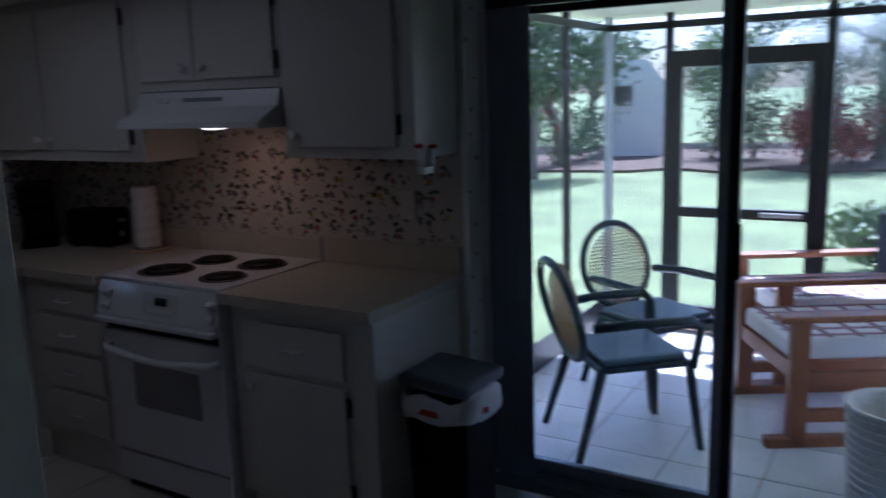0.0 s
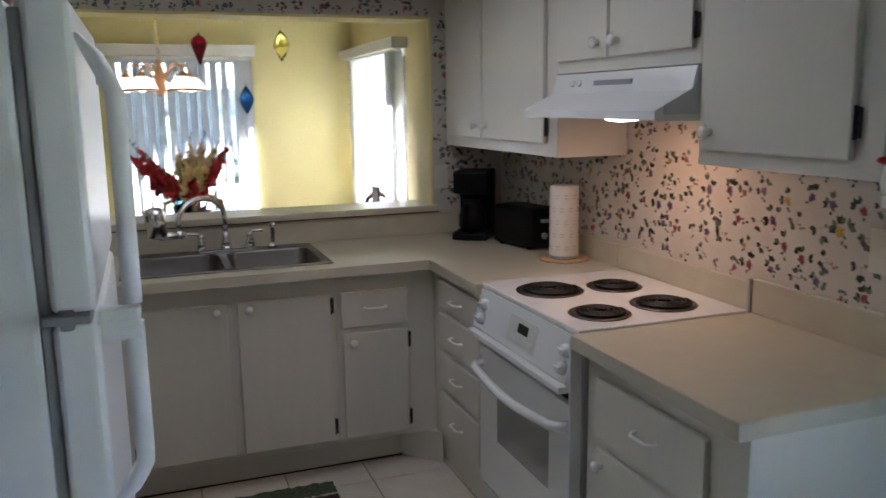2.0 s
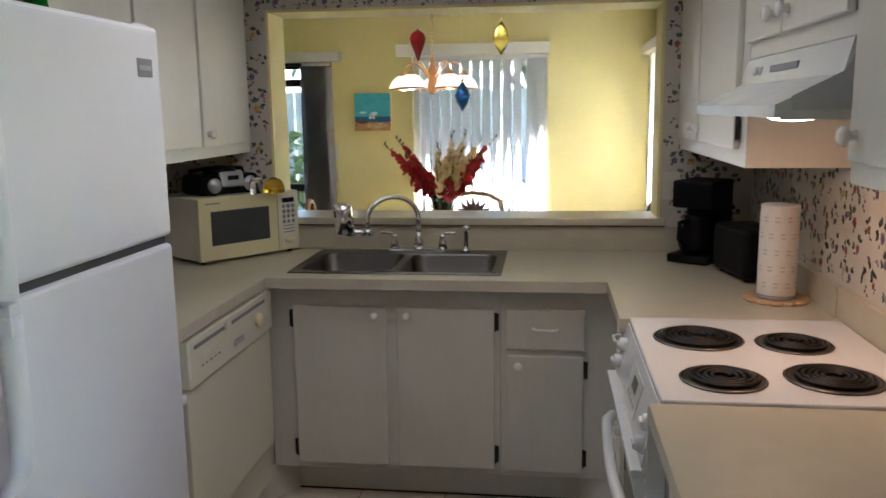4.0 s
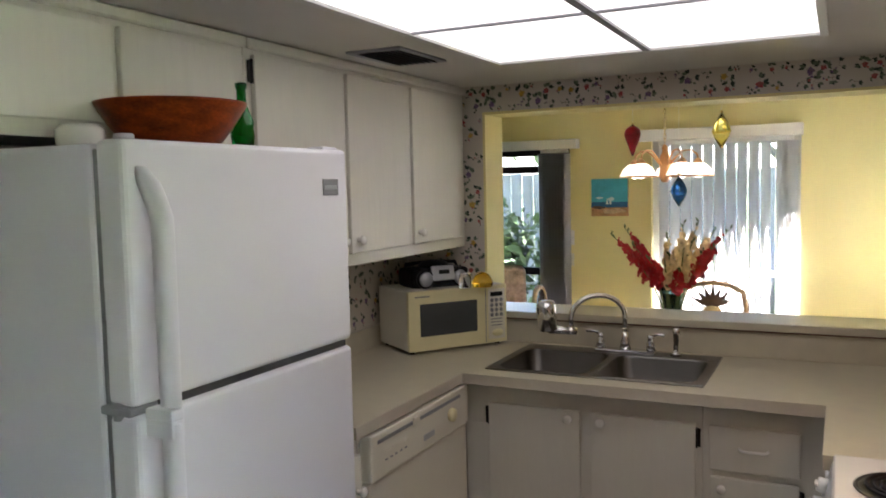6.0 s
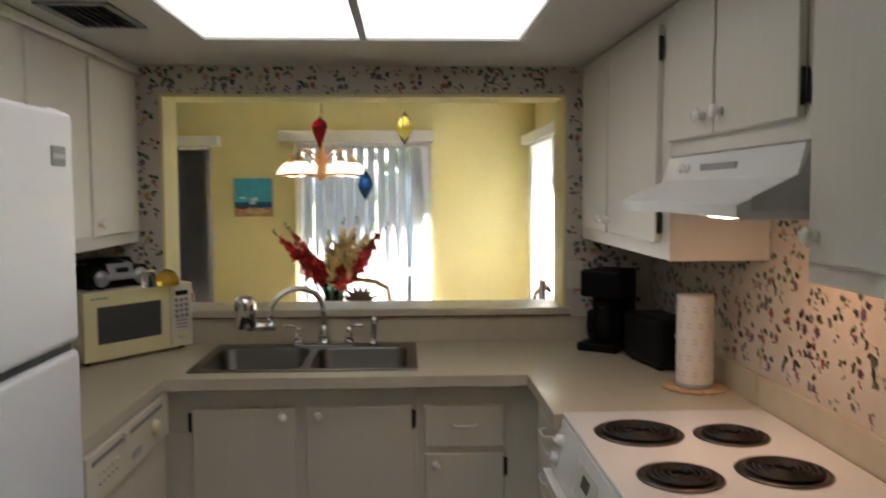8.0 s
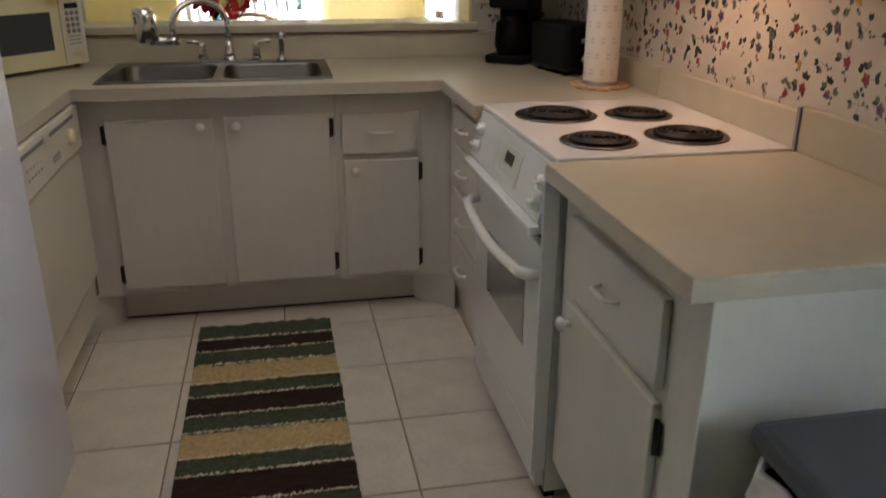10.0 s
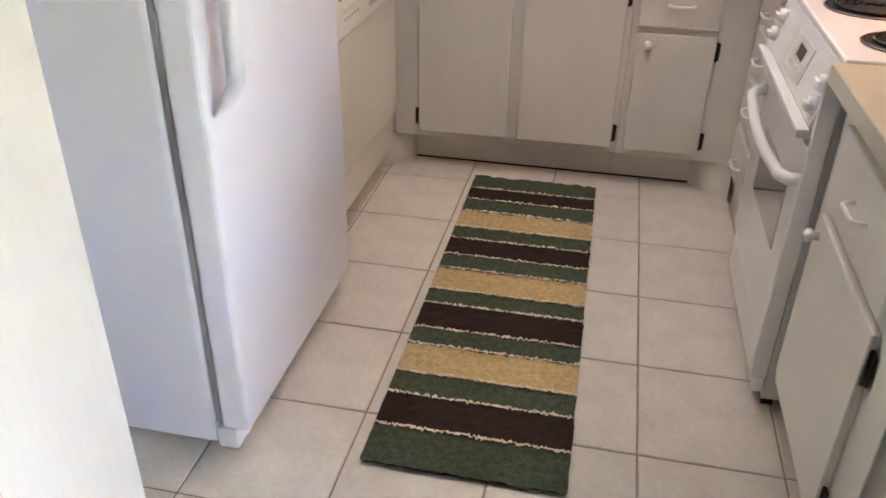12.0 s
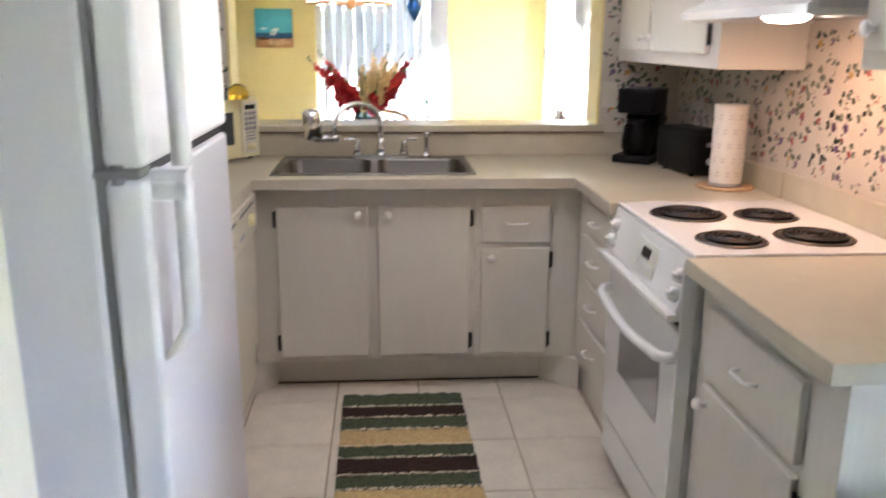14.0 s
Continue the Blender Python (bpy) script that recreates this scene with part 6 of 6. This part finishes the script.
def slat_seat(x, y, rz, label):
    c = thing("wooden_patio_chair", label, "chair", (x, y, -0.04), rz, local=True)
    for sx in (-1, 1):
        part("leg", bevelled(box((sx * 0.34 - 0.03, -0.34, 0.0), (sx * 0.34 + 0.03, -0.26, 0.60)), 0.006), OAK, c)
        part("leg", bevelled(box((sx * 0.34 - 0.03, 0.56, 0.0), (sx * 0.34 + 0.03, 0.64, 0.85)), 0.006), OAK, c)
        part("armrest", bevelled(box((sx * 0.34 - 0.05, -0.40, 0.60), (sx * 0.34 + 0.05, 0.66, 0.632)), 0.01, 2), OAK, c)
        part("sled_foot", bevelled(box((sx * 0.34 - 0.03, -0.44, 0.0), (sx * 0.34 + 0.03, 0.66, 0.05)), 0.006), OAK, c)
        for z in (0.12, 0.30):
            part("stretcher", bevelled(box((sx * 0.34 - 0.02, -0.26, z), (sx * 0.34 + 0.02, 0.56, z + 0.06)), 0.005), OAK, c)
    part("rail", bevelled(box((-0.34, -0.33, 0.32), (0.34, -0.29, 0.40)), 0.005), OAK, c)
    part("rail", bevelled(box((-0.34, 0.59, 0.78), (0.34, 0.63, 0.85)), 0.005), OAK, c)
    cu = part("seat_cushion", bevelled(box((-0.30, -0.32, 0.40), (0.30, 0.56, 0.50)), 0.03, 3), GINGHAM, c, "pale checked cushion")
    for k in range(6):
        part("check_stripe", box((-0.28 + k * 0.1, -0.30, 0.5005), (-0.25 + k * 0.1, 0.54, 0.502)), CHECK, cu)
        part("check_stripe", box((-0.28, -0.28 + k * 0.14, 0.5012), (0.28, -0.25 + k * 0.14, 0.5026)), CHECK, cu)
    part("back_cushion", bevelled(box((-0.28, 0.50, 0.5), (0.28, 0.58, 0.88)), 0.03, 3), DARKCLOTH, c, "dark blue back cushion")
    return c


slat_seat(1.60, -3.74, 210, "orange-brown wooden patio chair with checked cushion")
slat_seat(2.34, -3.57, 210, "orange-brown wooden patio chair with dark cushion")
bk = thing("wicker_basket", "round white wicker basket on the patio floor", "basket", (0.74, -4.07, -0.04))
part("wall", lathe([(0.0, 0), (0.15, 0.0), (0.16, 0.01), (0.19, 0.40), (0.20, 0.42), (0.185, 0.425), (0.175, 0.40), (0.145, 0.02), (0, 0.015)], (0.74, -4.07, -0.04), seg=36), WICKER, bk)
for k in range(11):
    r = 0.163 + 0.0027 * k
    part("weave_ring", tube([(0.74 + r * math.cos(a), -4.07 + r * math.sin(a), -0.01 + k * 0.036) for a in (j * math.tau / 32 for j in range(32))], 0.008, 5, True), WICKER, bk)

# ---- garden ----
structure("ground", box((-400, -400, -0.6), (400, 400, -0.165)), GRASS, "sunlit green lawn", "lawn")
random.seed(7)


def scatter(n, c, rad, size, seed, clumps=10, long=1.6):
    """Many small bent leaves gathered in uneven clumps."""
    rng = np.random.default_rng(seed)
    cc = rng.normal(size=(clumps, 3))
    cc = cc / np.linalg.norm(cc, axis=1)[:, None] * rng.uniform(0.25, 0.85, (clumps, 1)) * np.array(rad) + np.array(c)
    verts, faces = [], []
    for i in range(n):
        k = rng.integers(clumps)
        p = cc[k] + rng.normal(size=3) * np.array(rad) * 0.24
        if p[2] < -0.15:
            p[2] = -0.15 + rng.uniform(0, 0.2)
        d = rng.normal(size=3)
        d[2] -= 0.25
        d /= np.linalg.norm(d)
        s = np.cross(d, rng.normal(size=3))
        s /= np.linalg.norm(s) + 1e-9
        L = size * rng.uniform(0.6, 1.4)
        b = len(verts)
        verts += [tuple(p), tuple(p + d * L * long * 0.5 + s * L * 0.35), tuple(p + d * L * long - np.array((0, 0, L * 0.3))), tuple(p + d * L * long * 0.5 - s * L * 0.35)]
        faces.append((b, b + 1, b + 2, b + 3))
    me = bpy.data.meshes.new("leaves")
    me.from_pydata(verts, [], faces)
    bm = bmesh.new()
    bm.from_mesh(me)
    bpy.data.meshes.remove(me)
    return bm


def tree(x, y, h, r, label, seed, leaf, n=4600, size=0.11, lean=(0.0, 0.0), low=0.45):
    t = thing("tree", label, "tree", (x, y, -0.165))
    random.seed(seed)
    tp = [Vector((x + lean[0] * f * f + 0.08 * math.sin(f * 5 + seed), y + lean[1] * f * f, -0.2 + h * 0.75 * f)) for f in (k / 8 for k in range(9))]
    part("trunk", tube(tp, 0.05 + 0.028 * h, 9, taper=0.4), BARK, t)
    for k in range(5):
        a = random.uniform(0, math.tau)
        s = tp[4 + k % 4]
        e = s + Vector((math.cos(a) * r * 0.7, math.sin(a) * r * 0.7, h * 0.2))
        part("limb", tube([s, (s + e) / 2 + Vector((0, 0, 0.2)), e], 0.03 + 0.008 * h, 6, taper=0.3), BARK, t)
    c = tp[-1]
    part("crown", scatter(n, (c.x, c.y, h * (low + (1 - low) / 2)), (r, r, h * (1 - low) / 2), size, seed, 16), leaf, t, "", "stuff")
    return t


def bush(x, y, r, h, label, seed, leaf, n=1700, size=0.07):
    t = thing("bush", label, "bush", (x, y, -0.165))
    random.seed(seed)
    for k in range(4):
        a = random.uniform(0, math.tau)
        part("branch", tube([(x, y, -0.2), (x + math.cos(a) * r * 0.5, y + math.sin(a) * r * 0.5, h * 0.6)], 0.02, 5, taper=0.4), BARK, t)
    part("crown", scatter(n, (x, y, h * 0.5), (r, r, h * 0.55), size, seed, 9), leaf, t, "", "stuff")
    return t


def palm(x, y, h, r, label, seed):
    t = thing("palm_tree", label, "palm", (x, y, -0.165))
    random.seed(seed)
    part("trunk", tube([(x + 0.03 * math.sin(k), y, -0.2 + h * k / 8) for k in range(9)], 0.17, 9, taper=0.8), BARK, t)
    for k in range(18):
        a, up = k * 2.4, random.uniform(-0.2, 0.9)
        bm = bmesh.new()
        spine = [Vector((x + math.cos(a) * r * f, y + math.sin(a) * r * f, h + up * r * f * 0.7 - r * 0.75 * f * f)) for f in (j / 9 for j in range(10))]
        side = Vector((-math.sin(a), math.cos(a), 0))
        for j in range(1, 10):
            for s in (-1, 1):
                for q in (0, 0.5):
                    p = spine[j - 1].lerp(spine[j], q)
                    dd = (spine[j] - spine[j - 1]).normalized()
                    L = r * 0.42 * (1 - 0.6 * abs(j / 9 - 0.4))
                    bm.faces.new([bm.verts.new(v) for v in (p, p + dd * 0.05, p + side * s * L + dd * L * 0.5 - Vector((0, 0, L * 0.45)))])
        part("frond", bm, PALMGREEN, t)
    return t


E0 = Vector((-2.68, -4.09))


def at(deg, dist):
    return E0.x + dist * math.cos(radians(deg)), E0.y + dist * math.sin(radians(deg))


bed = thing("mulch_bed", "brown bark mulch bed along the hedge", "flower bed", (*at(12, 22), -0.165))
part("soil", prism([at(a, 18.0 + 0.5 * math.sin(a * 0.9)) for a in range(-30, 45, 3)] + [at(a, 26.5) for a in range(42, -33, -3)], -0.164, -0.10, "z"), MULCH, bed)
hs = thing("shed", "small white garden shed with a dark window", "shed", (*at(17.5, 22.5), -0.165), 17.5, local=True)
part("wall", box((-0.9, -0.75, 0), (0.9, 0.75, 1.75)), STUCCO, hs)
part("gable", prism([(-0.85, 1.75), (0.85, 1.75), (0.25, 2.5), (-0.25, 2.5)], -0.95, 0.95, "x"), STUCCO, hs, "white tapering gable")
wn = part("window", box((-0.98, 0.1, 1.35), (-0.9, 0.55, 1.85)), DISPLAY, hs)
part("sill", box((-1.0, 0.05, 1.30), (-0.9, 0.6, 1.35)), STUCCO, wn)
tree(*at(22.3, 19), 4.0, 1.7, "leaning grey-barked garden tree with light leaves", 3, LEAFLIGHT, lean=(-0.6, 1.2))
tree(*at(24.5, 17), 3.2, 1.7, "dense green garden tree", 4, LEAFGREEN)
tree(*at(20.5, 26), 3.8, 1.9, "tall green garden tree behind the lawn", 5, LEAFLIGHT)
tree(*at(29, 22), 3.8, 2.2, "dense green garden tree", 6, LEAFGREEN)
tree(*at(-5, 21), 4.2, 2.3, "dense green garden tree", 8, LEAFGREEN)
tree(*at(5, 26), 3.9, 2.6, "tall green garden tree behind the palms", 9, LEAFGREEN, 3600)
tree(*at(12, 26), 3.2, 1.6, "light green garden tree beside the house", 10, LEAFLIGHT)
palm(*at(6.5, 19), 2.6, 2.0, "grey-green fan palm by the hedge", 11)
palm(*at(2.5, 20.5), 3.0, 2.3, "grey-green fan palm by the hedge", 12)
for k, (a, d, r, h, lf, lb) in enumerate(((27, 19, 1.3, 1.6, LEAFGREEN, "green hedge bush in the mulch bed"), (23, 19.5, 1.3, 2.0, LEAFLIGHT, "red-flowering green hedge bush"), (21.0, 20.5, 1.0, 1.3, LEAFGREEN, "green hedge bush in the mulch bed"), (12.5, 20.5, 0.9, 1.7, LEAFLIGHT, "light green hedge bush"), (10, 20.5, 1.0, 1.5, LEAFGREEN, "green hedge bush in the mulch bed"),
                                        (6.8, 18.6, 0.85, 1.35, CROTON, "red croton bush in the bed"), (4.2, 18.8, 0.8, 1.2, CROTON, "red croton bush in the bed"), (1.5, 20, 1.2, 1.7, LEAFGREEN, "green hedge bush in the mulch bed"), (-2, 20, 1.3, 1.6, LEAFGREEN, "green hedge bush in the mulch bed"), (1.3, 8.3, 0.6, 0.55, LEAFLIGHT, "low clipped bush on the lawn"))):
    b_ = bush(*at(a, d), r, h, lb, 30 + k, lf)
    if k == 1:
        part("blossoms", scatter(160, (*at(a, d - 0.9), 1.6), (1.2, 1.2, 0.8), 0.08, 77, 8), PETALRED, b_, "scattered red blossoms", "stuff")
# garden behind the dining room
fn = thing("fence", "weathered grey board fence behind the dining room", "fence", (-2, 6.6, -0.165))
for k in range(58):
    x = -7.0 + k * 0.155
    part("board", box((x, 6.58 + 0.006 * (k % 2), -0.16), (x + 0.145, 6.60 + 0.006 * (k % 2), 1.78 + 0.012 * math.sin(k * 2.1)), 0.003), FENCEWOOD, fn)
for z in (0.25, 1.45):
    part("rail", box((-7.0, 6.61, z), (2.0, 6.65, z + 0.08)), FENCEWOOD, fn)
tree(-1.0, 8.2, 4.8, 1.9, "leafy tree behind the fence", 60, LEAFLIGHT, 3000, 0.13)
tree(-3.4, 8.6, 5.2, 2.2, "leafy tree behind the fence", 61, LEAFGREEN, 3000, 0.13)
tree(-6.6, 7.8, 4.8, 2.2, "leafy tree behind the fence", 62, LEAFLIGHT, 3000, 0.13)
tree(1.6, 7.9, 4.6, 1.8, "leafy tree behind the fence", 63, LEAFGREEN, 2400, 0.13)
for k, (x, y, r, h) in enumerate(((-3.9, 4.5, 0.55, 1.35), (-4.8, 4.9, 0.7, 1.7), (-5.4, 4.2, 0.7, 1.2), (-1.9, 5.9, 0.5, 0.9), (-0.6, 5.8, 0.5, 0.8))):
    bush(x, y, r, h, "glossy dark green garden shrub", 70 + k, LEAFGREEN, 900, 0.10)
pal = thing("patio_chair", "white slatted garden bench by the fence", "bench", (-1.0, 4.6, -0.165))
for k in range(4):
    part("slat", box((-1.6, 4.35 + k * 0.1, 0.26), (-0.4, 4.43 + k * 0.1, 0.285), 0.004), WHITEVINYL, pal)
for k in range(9):
    part("back_slat", box((-1.57 + k * 0.14, 4.76, 0.32), (-1.50 + k * 0.14, 4.78, 0.72), 0.004), WHITEVINYL, pal)
part("back_rail", box((-1.6, 4.75, 0.72), (-0.4, 4.79, 0.78), 0.006), WHITEVINYL, pal)
for x in (-1.57, -0.46):
    for y in (4.37, 4.76):
        part("leg", box((x, y, -0.165), (x + 0.05, y + 0.05, 0.26), 0.004), WHITEVINYL, pal)

# unseen trees and a block over the rooms, added to shade the back garden
for k, (x, y) in enumerate(((3.2, 5.0), (4.6, 7.2), (5.2, 3.6))):
    tree(x, y, 6.5, 2.4, "unseen broad tree added to shade the back garden", 80 + k, LEAFGREEN, 3000, 0.2)
# unseen mass above the ceilings, added only to block sun and sky
structure("shade_block", box((-5.14, -6.64, 2.48), (-0.01, 3.03, 5.4)), STUCCO, "pale unseen block added above the rooms to cast shade", "building")
# leaf canopy above the view, added to keep skylight off the fence
sky_canopy = thing("tree", "unseen tree canopy added to block sky over the garden", "tree", (-8.4, 5.2, -0.165))
part("trunk", tube([(-8.4, 5.2, -0.2), (-8.3, 5.3, 1.5), (-7.6, 5.4, 3.0), (-5.0, 5.5, 3.9)], 0.3, 10, taper=0.5), BARK, sky_canopy)
for y_ in (4.4, 6.6):
    part("limb", tube([(-6.5, 5.4, 3.4), (-3.5, y_, 4.0), (-0.5, y_, 4.2), (2.0, y_, 4.3)], 0.14, 8, taper=0.4), BARK, sky_canopy)
part("crown", scatter(2800, (-2.8, 6.0, 4.3), (6.5, 3.4, 1.2), 0.34, 90, 60), LEAFGREEN, sky_canopy, "", "stuff")

# ---- floor tiles, last ----
def tile_mesh(name, w, d, material):
    bm = bevelled(box((-w / 2, -d / 2, -0.006), (w / 2, d / 2, 0.0)), 0.0022, 1)
    me = bpy.data.meshes.new(name)
    bm.to_mesh(me)
    bm.free()
    me.materials.append(material)
    return me


def lay(parent, me, xs, ys, z):
    for x in xs:
        for y in ys:
            ob = new("tile", me)
            ob.location, ob.parent = (x, y, z), parent


TW, TD = 0.3455, 0.3585
kt = tile_mesh("tile", TW - 0.005, TD - 0.005, TILE)
xs = [-0.909 + TW * (k + 0.5) for k in range(-6, 3)]
ys = [-1.4075 + TD * (k + 0.5) for k in range(-13, 3)]
lay(floor, kt, [x for x in xs if x < 0.0], ys, 0.0)
pt_ = tile_mesh("patio_tile", 0.40, 0.40, PATIOTILE)
lay(bpy.data.objects["floor_patio"], pt_, [0.54 + 0.406 * k for k in range(6)], [-2.16 - 0.406 * k for k in range(9)], -0.038)
